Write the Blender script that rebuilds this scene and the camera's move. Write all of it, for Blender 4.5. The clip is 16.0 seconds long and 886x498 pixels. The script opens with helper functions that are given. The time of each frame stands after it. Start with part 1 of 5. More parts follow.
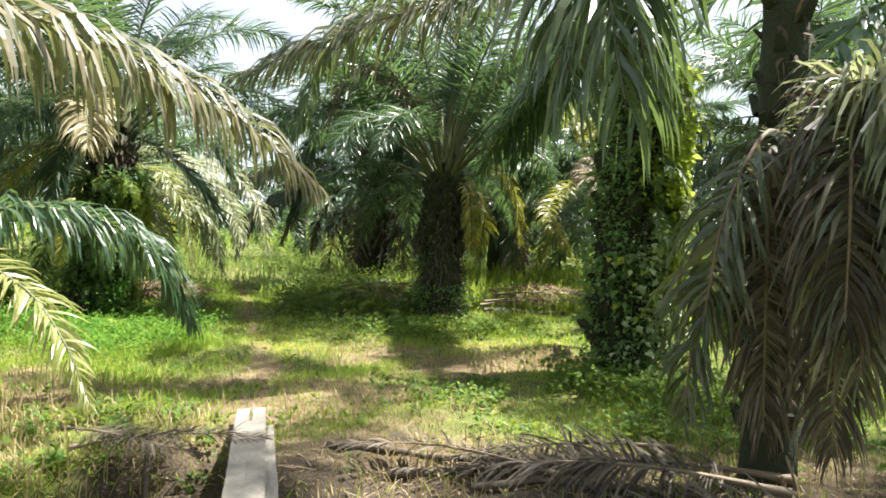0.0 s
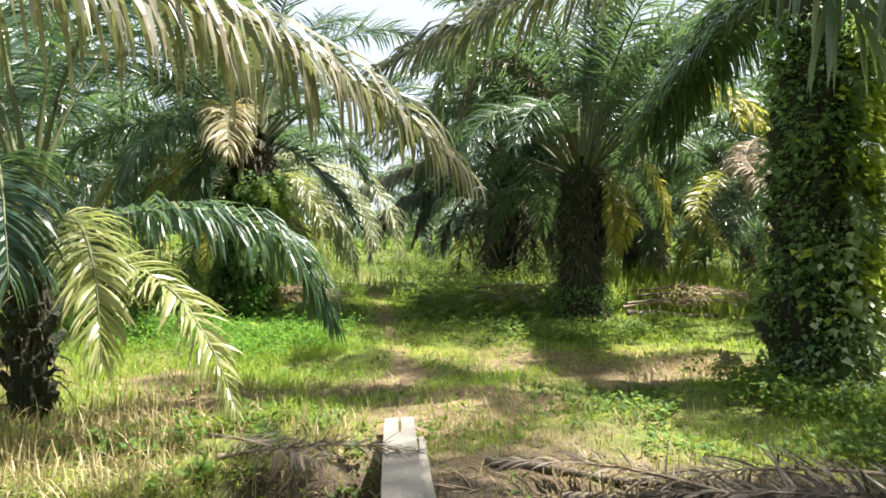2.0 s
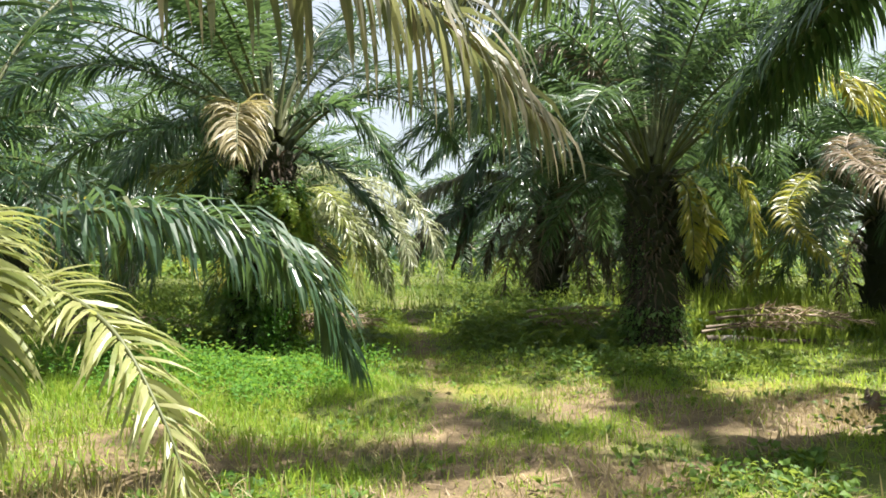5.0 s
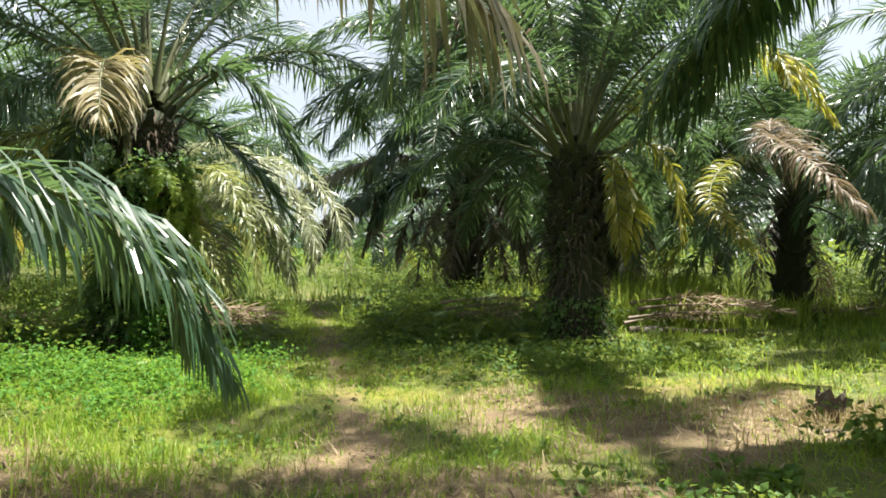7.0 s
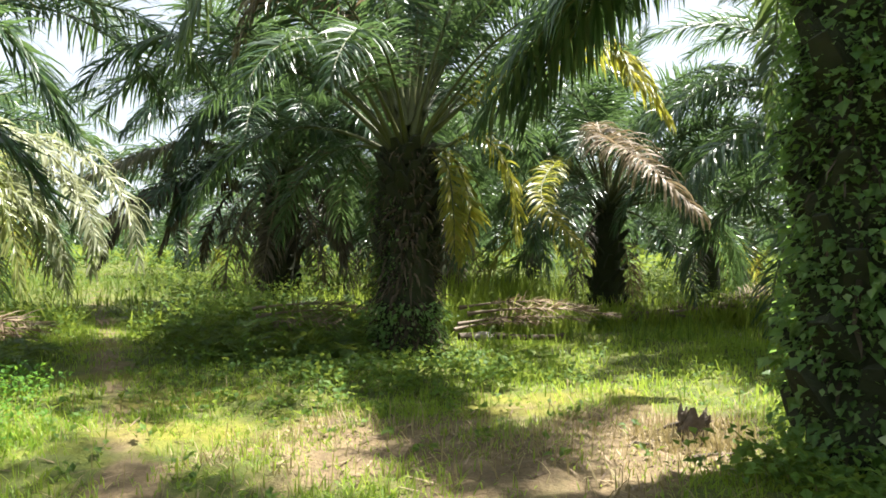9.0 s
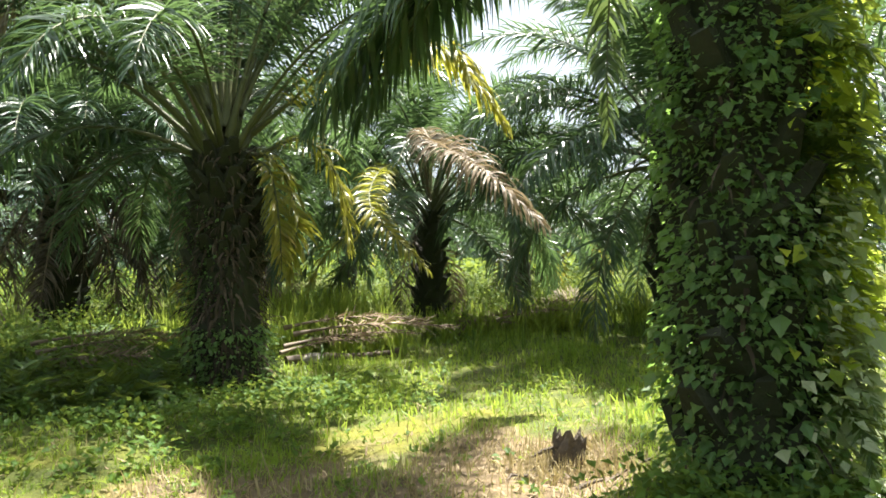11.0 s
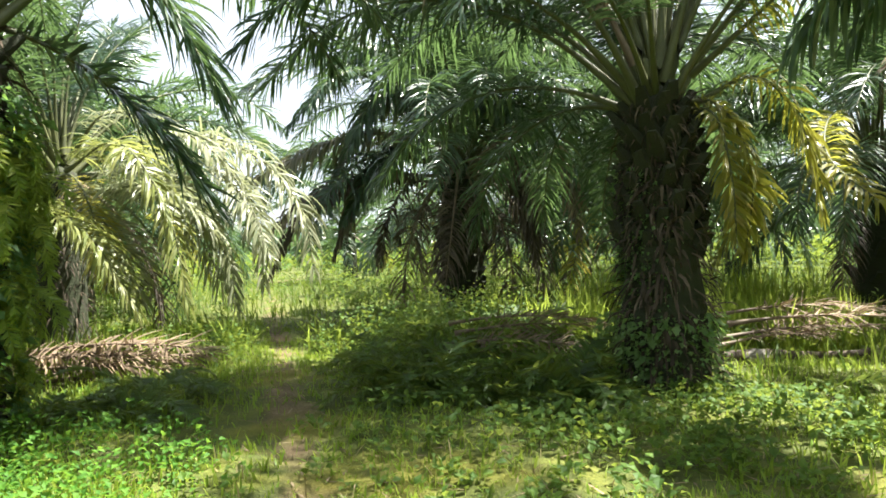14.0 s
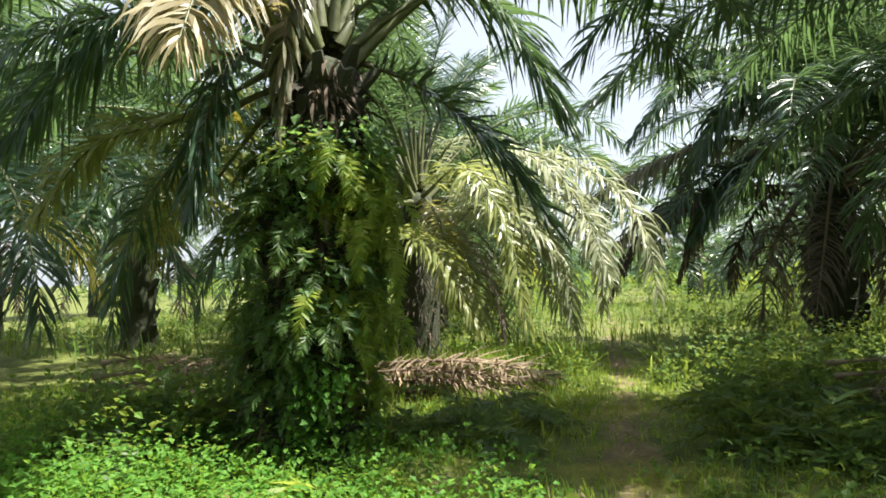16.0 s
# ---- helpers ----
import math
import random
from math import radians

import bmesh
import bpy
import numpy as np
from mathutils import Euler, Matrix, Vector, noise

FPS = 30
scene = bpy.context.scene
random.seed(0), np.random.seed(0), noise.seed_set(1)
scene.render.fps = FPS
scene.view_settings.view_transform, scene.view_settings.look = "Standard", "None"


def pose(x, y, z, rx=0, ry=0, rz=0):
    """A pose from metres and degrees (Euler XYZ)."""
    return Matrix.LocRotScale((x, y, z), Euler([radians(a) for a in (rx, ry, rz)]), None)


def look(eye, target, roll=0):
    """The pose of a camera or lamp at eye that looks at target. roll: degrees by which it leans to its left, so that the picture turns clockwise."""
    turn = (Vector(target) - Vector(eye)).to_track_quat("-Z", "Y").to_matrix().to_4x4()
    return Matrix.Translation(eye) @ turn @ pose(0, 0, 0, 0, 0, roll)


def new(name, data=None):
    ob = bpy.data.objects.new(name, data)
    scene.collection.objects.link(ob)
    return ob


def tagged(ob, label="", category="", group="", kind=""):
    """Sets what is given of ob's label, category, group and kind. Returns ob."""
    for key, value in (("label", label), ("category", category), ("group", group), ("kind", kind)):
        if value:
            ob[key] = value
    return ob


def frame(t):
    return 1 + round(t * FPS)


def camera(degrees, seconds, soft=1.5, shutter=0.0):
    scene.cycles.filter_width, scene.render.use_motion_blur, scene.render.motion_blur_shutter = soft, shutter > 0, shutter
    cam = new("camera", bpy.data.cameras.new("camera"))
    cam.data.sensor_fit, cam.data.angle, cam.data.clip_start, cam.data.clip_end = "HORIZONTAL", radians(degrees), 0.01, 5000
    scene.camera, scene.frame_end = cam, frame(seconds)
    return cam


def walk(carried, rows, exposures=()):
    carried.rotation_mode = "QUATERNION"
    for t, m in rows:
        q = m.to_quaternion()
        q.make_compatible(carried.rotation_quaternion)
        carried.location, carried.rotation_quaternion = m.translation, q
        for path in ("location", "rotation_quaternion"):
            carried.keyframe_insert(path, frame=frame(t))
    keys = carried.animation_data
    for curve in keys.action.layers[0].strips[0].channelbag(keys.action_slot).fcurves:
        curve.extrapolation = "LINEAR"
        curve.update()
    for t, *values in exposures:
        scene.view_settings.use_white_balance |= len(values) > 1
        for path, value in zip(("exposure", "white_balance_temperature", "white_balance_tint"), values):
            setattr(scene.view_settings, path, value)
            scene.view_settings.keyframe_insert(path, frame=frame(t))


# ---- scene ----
cam = camera(64.0, 16.0, soft=1.7)
PATH = [
    (0, (0.598, 2.099, 1.72), (0.488, 4.095, 1.687), 2.0),
    (0.5, (0.551, 2.159, 1.694), (0.253, 4.135, 1.628), 1.3),
    (1, (0.442, 2.271, 1.697), (0.064, 4.234, 1.625), 0.9),
    (1.5, (0.332, 2.465, 1.657), (-0.082, 4.421, 1.607), 0.8),
    (2, (0.244, 2.685, 1.62), (-0.206, 4.633, 1.591), 0.7),
    (2.5, (0.169, 2.95, 1.593), (-0.331, 4.887, 1.593), 0.7),
    (3, (0.066, 3.215, 1.541), (-0.467, 5.142, 1.572), 0.8),
    (3.2, (0.021, 3.338, 1.522), (-0.524, 5.262, 1.559), 0.9),
    (5.3, (-0.39, 4.661, 1.496), (-0.936, 6.585, 1.531), -0.5),
    (5.5, (-0.421, 4.761, 1.485), (-0.952, 6.689, 1.509), -0.7),
    (6, (-0.501, 5.005, 1.447), (-0.974, 6.948, 1.46), -0.8),
    (6.5, (-0.558, 5.296, 1.444), (-0.954, 7.256, 1.453), -0.4),
    (7, (-0.583, 5.589, 1.448), (-0.895, 7.564, 1.457), -0.1),
    (7.5, (-0.662, 5.925, 1.421), (-0.859, 7.915, 1.434), 0.2),
    (8, (-0.719, 6.178, 1.416), (-0.798, 8.176, 1.426), 0.5),
    (8.5, (-0.735, 6.513, 1.457), (-0.677, 8.512, 1.458), 0.5),
    (9, (-0.787, 6.796, 1.454), (-0.581, 8.786, 1.465), 0.6),
    (9.5, (-0.866, 7.044, 1.518), (-0.471, 9.005, 1.543), 0.6),
    (10, (-0.901, 7.288, 1.516), (-0.319, 9.2, 1.577), 0.7),
    (10.2, (-0.896, 7.381, 1.538), (-0.228, 9.265, 1.607), 0.5),
    (12.3, (-1.29, 8.362, 1.484), (-0.554, 10.222, 1.449), -1.9),
    (12.5, (-1.34, 8.58, 1.483), (-0.699, 10.474, 1.441), -2.0),
    (13, (-1.446, 8.787, 1.447), (-1.08, 10.753, 1.421), -2.1),
    (13.5, (-1.54, 9.091, 1.444), (-1.483, 11.09, 1.441), -2.1),
    (14, (-1.676, 9.387, 1.461), (-1.903, 11.374, 1.468), -1.8),
    (14.5, (-1.71, 9.484, 1.49), (-2.284, 11.399, 1.54), -1.3),
    (15, (-1.734, 9.689, 1.497), (-2.568, 11.504, 1.588), -1.1),
    (15.5, (-1.801, 9.848, 1.502), (-2.78, 11.59, 1.581), -0.9),
    (16, (-1.884, 9.94, 1.498), (-2.984, 11.608, 1.582), -1.0),
]
walk(cam, [(t, look(eye, target, roll)) for t, eye, target, roll in PATH],
     exposures=[(0.0, 2.08), (3.0, 1.98), (6.5, 1.82), (9.0, 2.06), (10.0, 2.26), (12.5, 2.2), (14.25, 2.32), (16.0, 1.95)])

# ---- light ----
SUN_AZ, SUN_EL = 66.0, 63.0          # azimuth from +y towards +x, elevation
world = bpy.data.worlds.new("world")
scene.world = world
world.use_nodes = True
wn = world.node_tree
wn.nodes.clear()
sky = wn.nodes.new("ShaderNodeTexSky")
sky.sky_type, sky.sun_disc = "NISHITA", False
sky.sun_elevation, sky.sun_rotation = radians(SUN_EL), radians(SUN_AZ)
sky.dust_density, sky.air_density = 2.0, 1.0
wbg = wn.nodes.new("ShaderNodeBackground")
wbg.inputs["Strength"].default_value = 0.052
wout = wn.nodes.new("ShaderNodeOutputWorld")
haze = wn.nodes.new("ShaderNodeMix")      # thin white haze over the whole sky
haze.data_type = "RGBA"
haze.inputs["Factor"].default_value = 0.7
haze.inputs["B"].default_value = (5.6, 6.0, 6.55, 1)
wn.links.new(sky.outputs[0], haze.inputs["A"])
wn.links.new(haze.outputs["Result"], wbg.inputs[0])
wn.links.new(wbg.outputs[0], wout.inputs[0])
sun_data = bpy.data.lights.new("sun", "SUN")
sun_data.energy, sun_data.angle, sun_data.color = 4.6, radians(1.2), (1.0, 0.96, 0.885)
sun = new("sun", sun_data)
_ca, _ce = radians(SUN_AZ), radians(SUN_EL)
SUN_DIR = Vector((math.sin(_ca) * math.cos(_ce), math.cos(_ca) * math.cos(_ce), math.sin(_ce)))
sun.matrix_world = look(SUN_DIR * 60, (0, 0, 0))


# ---- materials ----
def material(name):
    m = bpy.data.materials.new(name)
    m.use_nodes = True
    nt = m.node_tree
    nt.nodes.clear()
    out = nt.nodes.new("ShaderNodeOutputMaterial")
    return m, nt, out


def node(nt, kind, **inputs):
    n = nt.nodes.new(kind)
    for k, v in inputs.items():
        n.inputs[k.replace("_", " ")].default_value = v
    return n


def ramp(nt, fac, stops):
    n = nt.nodes.new("ShaderNodeValToRGB")
    el = n.color_ramp.elements
    while len(el) < len(stops):
        el.new(0.5)
    for e, (p, c) in zip(el, stops):
        e.position, e.color = p, (*c, 1)
    nt.links.new(fac, n.inputs[0])
    return n.outputs[0]


def mixc(nt, fac, a, b, mode="MIX"):
    n = nt.nodes.new("ShaderNodeMix")
    n.data_type, n.blend_type = "RGBA", mode
    for sock, v in ((n.inputs["Factor"], fac), (n.inputs["A"], a), (n.inputs["B"], b)):
        if isinstance(v, (int, float)):
            sock.default_value = v
        elif isinstance(v, tuple):
            sock.default_value = (*v, 1)
        else:
            nt.links.new(v, sock)
    return n.outputs["Result"]


def noise_tex(nt, scale, detail=3.0, coord="Object"):
    tc = nt.nodes.new("ShaderNodeTexCoord")
    n = node(nt, "ShaderNodeTexNoise", Scale=scale, Detail=detail)
    nt.links.new(tc.outputs[coord], n.inputs["Vector"])
    return n.outputs["Fac"]


def leaf_material(name, stops, rough=0.4, trans=0.3, trans_tint=(0.75, 0.9, 0.15), spec=0.5, bright=1.0):
    """Foliage: colour from leaflet to leaflet and plant to plant, thin enough to let sun through."""
    m, nt, out = material(name)
    geo = nt.nodes.new("ShaderNodeNewGeometry")
    info = nt.nodes.new("ShaderNodeObjectInfo")
    fine = noise_tex(nt, 9.0)
    addn = nt.nodes.new("ShaderNodeMath")
    addn.operation = "MULTIPLY_ADD"
    nt.links.new(geo.outputs["Random Per Island"], addn.inputs[0])
    addn.inputs[1].default_value = 0.55
    mul = nt.nodes.new("ShaderNodeMath")
    mul.operation = "MULTIPLY"
    nt.links.new(info.outputs["Random"], mul.inputs[0])
    mul.inputs[1].default_value = 0.3
    nt.links.new(mul.outputs[0], addn.inputs[2])
    add2 = nt.nodes.new("ShaderNodeMath")
    add2.operation = "MULTIPLY_ADD"
    nt.links.new(fine, add2.inputs[0])
    add2.inputs[1].default_value = 0.25
    nt.links.new(addn.outputs[0], add2.inputs[2])
    col = ramp(nt, add2.outputs[0], stops)
    bsdf = node(nt, "ShaderNodeBsdfPrincipled", Roughness=rough)
    bsdf.inputs["Specular IOR Level"].default_value = spec
    nt.links.new(col, bsdf.inputs["Base Color"])
    tr = nt.nodes.new("ShaderNodeBsdfTranslucent")
    tcol = mixc(nt, 0.55, col, trans_tint)
    nt.links.new(tcol, tr.inputs["Color"])
    mix = nt.nodes.new("ShaderNodeMixShader")
    mix.inputs[0].default_value = trans
    nt.links.new(bsdf.outputs[0], mix.inputs[1])
    nt.links.new(tr.outputs[0], mix.inputs[2])
    nt.links.new(mix.outputs[0], out.inputs["Surface"])
    return m


def rough_material(name, stops, scale=6.0, rough=0.85, bump=0.4, bump_scale=30.0, per_object=0.25):
    """Bark, wood, soil: two scales of noise in the colour and a relief."""
    m, nt, out = material(name)
    a, b = noise_tex(nt, scale), noise_tex(nt, bump_scale, 6.0)
    info = nt.nodes.new("ShaderNodeObjectInfo")
    geo = nt.nodes.new("ShaderNodeNewGeometry")
    s = mixc(nt, 0.4, a, b)
    s = mixc(nt, per_object, s, geo.outputs["Random Per Island"])
    col = ramp(nt, s, stops)
    bsdf = node(nt, "ShaderNodeBsdfPrincipled", Roughness=rough)
    nt.links.new(col, bsdf.inputs["Base Color"])
    bp = node(nt, "ShaderNodeBump", Strength=bump, Distance=0.02)
    nt.links.new(b, bp.inputs["Height"])
    nt.links.new(bp.outputs[0], bsdf.inputs["Normal"])
    nt.links.new(bsdf.outputs[0], out.inputs["Surface"])
    return m


M_LEAF = leaf_material("palm_leaf", [(0.1, (0.010, 0.030, 0.018)), (0.5, (0.023, 0.056, 0.030)), (0.85, (0.058, 0.098, 0.050)), (1.0, (0.20, 0.175, 0.105))], rough=0.34, trans=0.2, trans_tint=(0.42, 0.68, 0.2), spec=0.55)
M_LEAF_YELLOW = leaf_material("palm_leaf_yellowing", [(0.1, (0.10, 0.13, 0.025)), (0.6, (0.22, 0.22, 0.04)), (1.0, (0.34, 0.26, 0.07))], rough=0.4, trans=0.4, trans_tint=(0.85, 0.75, 0.1))
M_LEAF_DRY = leaf_material("palm_leaf_dry", [(0.1, (0.030, 0.025, 0.020)), (0.5, (0.070, 0.056, 0.043)), (0.85, (0.16, 0.13, 0.10)), (1.0, (0.30, 0.25, 0.18))], rough=0.6, trans=0.12, trans_tint=(0.4, 0.28, 0.14), spec=0.35)
M_RACHIS = rough_material("frond_stalk", [(0.2, (0.035, 0.045, 0.016)), (0.6, (0.095, 0.105, 0.036)), (0.9, (0.17, 0.155, 0.07))], rough=0.55, bump=0.15)
M_RACHIS_DRY = rough_material("dry_frond_stalk", [(0.2, (0.08, 0.06, 0.04)), (0.6, (0.20, 0.15, 0.10)), (0.9, (0.34, 0.27, 0.18))], rough=0.7, bump=0.2)
M_TRUNK = rough_material("palm_trunk", [(0.2, (0.012, 0.011, 0.008)), (0.42, (0.026, 0.027, 0.012)), (0.55, (0.024, 0.034, 0.010)), (0.65, (0.044, 0.035, 0.024)), (0.85, (0.085, 0.066, 0.044))], scale=5, bump=0.9, bump_scale=22)
M_STUB = rough_material("leaf_base", [(0.2, (0.012, 0.011, 0.008)), (0.42, (0.024, 0.026, 0.011)), (0.55, (0.024, 0.032, 0.011)), (0.68, (0.042, 0.034, 0.022)), (0.9, (0.080, 0.064, 0.042))], scale=7, bump=0.7, bump_scale=35)
M_LEAF_PALE = leaf_material("palm_leaf_bleached", [(0.1, (0.12, 0.105, 0.055)), (0.5, (0.23, 0.20, 0.11)), (1.0, (0.40, 0.34, 0.21))], rough=0.5, trans=0.3, trans_tint=(0.7, 0.6, 0.2))
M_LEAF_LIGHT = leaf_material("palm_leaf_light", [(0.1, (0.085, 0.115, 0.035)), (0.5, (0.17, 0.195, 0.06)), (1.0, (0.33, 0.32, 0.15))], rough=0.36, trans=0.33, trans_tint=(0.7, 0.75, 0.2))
# palm leaf with sunlight and sheen put into its pale colour
M_LEAF_LIT = leaf_material("palm_leaf_lit", [(0.1, (0.11, 0.13, 0.07)), (0.5, (0.21, 0.23, 0.135)), (1.0, (0.40, 0.40, 0.28))], rough=0.36, trans=0.3, trans_tint=(0.6, 0.65, 0.3))
M_LITTER = leaf_material("fallen_leaf", [(0.1, (0.070, 0.050, 0.034)), (0.5, (0.19, 0.137, 0.088)), (0.85, (0.35, 0.265, 0.175)), (1.0, (0.52, 0.42, 0.29))], rough=0.7, trans=0.1, trans_tint=(0.4, 0.28, 0.14), spec=0.3)
M_LEAF_WITHERED = leaf_material("palm_leaf_withered", [(0.1, (0.08, 0.062, 0.046)), (0.5, (0.185, 0.145, 0.105)), (1.0, (0.40, 0.32, 0.235))], rough=0.55, trans=0.2, trans_tint=(0.5, 0.38, 0.2), spec=0.35)
M_GRASS = leaf_material("grass", [(0.1, (0.042, 0.100, 0.008)), (0.5, (0.105, 0.20, 0.014)), (0.8, (0.20, 0.285, 0.026)), (1.0, (0.36, 0.31, 0.09))], rough=0.5, trans=0.4, spec=0.35)
M_GRASS_DRY = leaf_material("dry_grass", [(0.1, (0.16, 0.13, 0.06)), (0.5, (0.30, 0.24, 0.12)), (1.0, (0.45, 0.37, 0.20))], rough=0.6, trans=0.25, trans_tint=(0.6, 0.5, 0.2))
M_WEED = leaf_material("weed_leaf", [(0.1, (0.012, 0.036, 0.008)), (0.5, (0.034, 0.085, 0.013)), (1.0, (0.10, 0.175, 0.024))], rough=0.6, trans=0.26, spec=0.25)
# brighter weed leaf, with sunlight put into its colour
M_WEED_LIT = leaf_material("lit_weed_leaf", [(0.1, (0.024, 0.078, 0.012)), (0.5, (0.060, 0.155, 0.020)), (1.0, (0.13, 0.25, 0.035))], rough=0.6, trans=0.33, trans_tint=(0.5, 0.85, 0.1), spec=0.2)
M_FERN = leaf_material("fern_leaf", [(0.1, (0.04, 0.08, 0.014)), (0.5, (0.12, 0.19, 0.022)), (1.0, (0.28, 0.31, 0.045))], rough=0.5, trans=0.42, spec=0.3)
M_VINE = leaf_material("vine_leaf", [(0.1, (0.034, 0.080, 0.032)), (0.45, (0.076, 0.150, 0.050)), (0.8, (0.135, 0.21, 0.072)), (1.0, (0.21, 0.26, 0.12))], rough=0.5, trans=0.4, trans_tint=(0.45, 0.75, 0.14), spec=0.35)
M_PLANK = rough_material("weathered_plank", [(0.2, (0.125, 0.113, 0.097)), (0.5, (0.205, 0.187, 0.16)), (0.8, (0.30, 0.275, 0.24))], scale=3, bump=0.35, bump_scale=40)
M_LEAF_OLD = leaf_material("palm_leaf_ageing", [(0.1, (0.022, 0.034, 0.018)), (0.4, (0.060, 0.078, 0.042)), (0.68, (0.135, 0.125, 0.080)), (1.0, (0.30, 0.245, 0.17))], rough=0.36, trans=0.22, trans_tint=(0.5, 0.55, 0.18), spec=0.5)
M_LEAF_OLIVE = leaf_material("palm_leaf_olive", [(0.1, (0.07, 0.09, 0.015)), (0.5, (0.16, 0.17, 0.025)), (0.85, (0.27, 0.23, 0.04)), (1.0, (0.38, 0.26, 0.07))], rough=0.4, trans=0.4, trans_tint=(0.75, 0.75, 0.1))
M_LEAF_GREY = leaf_material("palm_leaf_grey_green", [(0.1, (0.016, 0.038, 0.018)), (0.45, (0.046, 0.076, 0.036)), (0.8, (0.10, 0.125, 0.06)), (1.0, (0.24, 0.22, 0.13))], rough=0.33, trans=0.22, trans_tint=(0.5, 0.7, 0.18), spec=0.5)
# lighter weed leaf, with sunlight put into the yellow-green
M_WEED_SUNLIT = leaf_material("sunlit_weed_leaf", [(0.1, (0.06, 0.11, 0.012)), (0.5, (0.15, 0.22, 0.025)), (1.0, (0.32, 0.36, 0.07))], rough=0.5, trans=0.42, spec=0.3)
# vine leaf with the sun shining through put into its colour
M_VINE_SUNLIT = leaf_material("sunlit_vine_leaf", [(0.1, (0.10, 0.16, 0.015)), (0.5, (0.24, 0.30, 0.022)), (1.0, (0.42, 0.42, 0.05))], rough=0.5, trans=0.5, spec=0.3)
M_SHAG = leaf_material("trunk_fibre", [(0.1, (0.015, 0.013, 0.009)), (0.5, (0.043, 0.034, 0.023)), (0.85, (0.10, 0.077, 0.053)), (1.0, (0.20, 0.16, 0.11))], rough=0.8, trans=0.05, trans_tint=(0.3, 0.2, 0.1), spec=0.2)
# darker copy of the fern leaf, with shade put into its colour
M_FERN_SHADED = leaf_material("fern_leaf_shaded", [(0.1, (0.012, 0.030, 0.010)), (0.5, (0.030, 0.066, 0.016)), (1.0, (0.085, 0.145, 0.028))], rough=0.5, trans=0.3, spec=0.3)
# vine leaf paled to stand for sunlight
M_VINE_SUNLIT_PALE = leaf_material("sunlit_pale_vine_leaf", [(0.1, (0.10, 0.15, 0.06)), (0.5, (0.22, 0.28, 0.13)), (1.0, (0.42, 0.46, 0.28))], rough=0.4, trans=0.3, spec=0.45)
M_DEADWOOD = rough_material("dead_wood", [(0.2, (0.030, 0.023, 0.017)), (0.5, (0.095, 0.073, 0.052)), (0.85, (0.25, 0.20, 0.145))], scale=8, bump=0.8, bump_scale=40)


# ---- meshes ----
def mesh_np(name, verts, faces, mats, mat_index=None, smooth=False):
    """A mesh from vertex rows and a list of face-index arrays (quads, triangles)."""
    me = bpy.data.meshes.new(name)
    verts = np.asarray(verts, dtype=np.float32)
    faces = [np.asarray(f, dtype=np.int32) for f in faces if len(f)]
    me.vertices.add(len(verts))
    me.vertices.foreach_set("co", verts.ravel())
    idx = np.concatenate([f.ravel() for f in faces])
    sizes = np.concatenate([np.full(len(f), f.shape[1], dtype=np.int32) for f in faces])
    me.loops.add(len(idx))
    me.loops.foreach_set("vertex_index", idx)
    me.polygons.add(len(sizes))
    me.polygons.foreach_set("loop_start", np.concatenate([[0], np.cumsum(sizes)[:-1]]).astype(np.int32))
    for m in mats:
        me.materials.append(m)
    if mat_index is not None:
        me.polygons.foreach_set("material_index", np.asarray(mat_index, dtype=np.int32))
    me.update(calc_edges=True)
    me.polygons.foreach_set("use_smooth", np.full(len(sizes), smooth))
    return me


def part(name, data, parent, m=None, label=""):
    ob = new(name, data)
    ob.parent = parent
    if m is not None:
        ob.matrix_basis = m
    if label:
        ob["label"] = label
    return ob


def unit(v):
    return v / np.maximum(np.linalg.norm(v, axis=-1, keepdims=True), 1e-9)


def strips(base, dirs, lens, widths, side, hang, seg=4, twist=None):
    """Tapering blades: one strip for each row, bent towards the ground by hang. Returns vertices and faces."""
    n = len(base)
    prof = np.array([0.55, 1.0, 0.9, 0.62, 0.0]) if seg == 4 else np.interp(np.linspace(0, 1, seg + 1), [0, 0.3, 0.7, 1], [0.8, 1, 0.7, 0])
    pts, p, d = [base], base.copy(), dirs.copy()
    ws = []
    for k in range(seg):
        ws.append(d)
        p = p + d * (lens / seg)[:, None]
        pts.append(p)
        d = unit(d + np.array([0, 0, -1.0]) * (hang * (0.35 + 0.9 * k / seg) * 0.55)[:, None])
    ws.append(d)
    verts = []
    for k in range(seg + 1):
        w = unit(side - ws[k] * np.sum(side * ws[k], axis=1, keepdims=True))
        if k < seg:
            verts.append(pts[k] - w * (widths * prof[k] * 0.5)[:, None])
            verts.append(pts[k] + w * (widths * prof[k] * 0.5)[:, None])
        else:
            verts.append(pts[k])
    per = 2 * seg + 1
    v = np.stack(verts, axis=1).reshape(-1, 3)
    off = (np.arange(n) * per)[:, None]
    quads = np.concatenate([off + np.array([2 * k, 2 * k + 1, 2 * k + 3, 2 * k + 2]) for k in range(seg - 1)]) if seg > 1 else np.zeros((0, 4), int)
    tris = off + np.array([2 * seg - 2, 2 * seg - 1, 2 * seg])
    return v, quads, tris


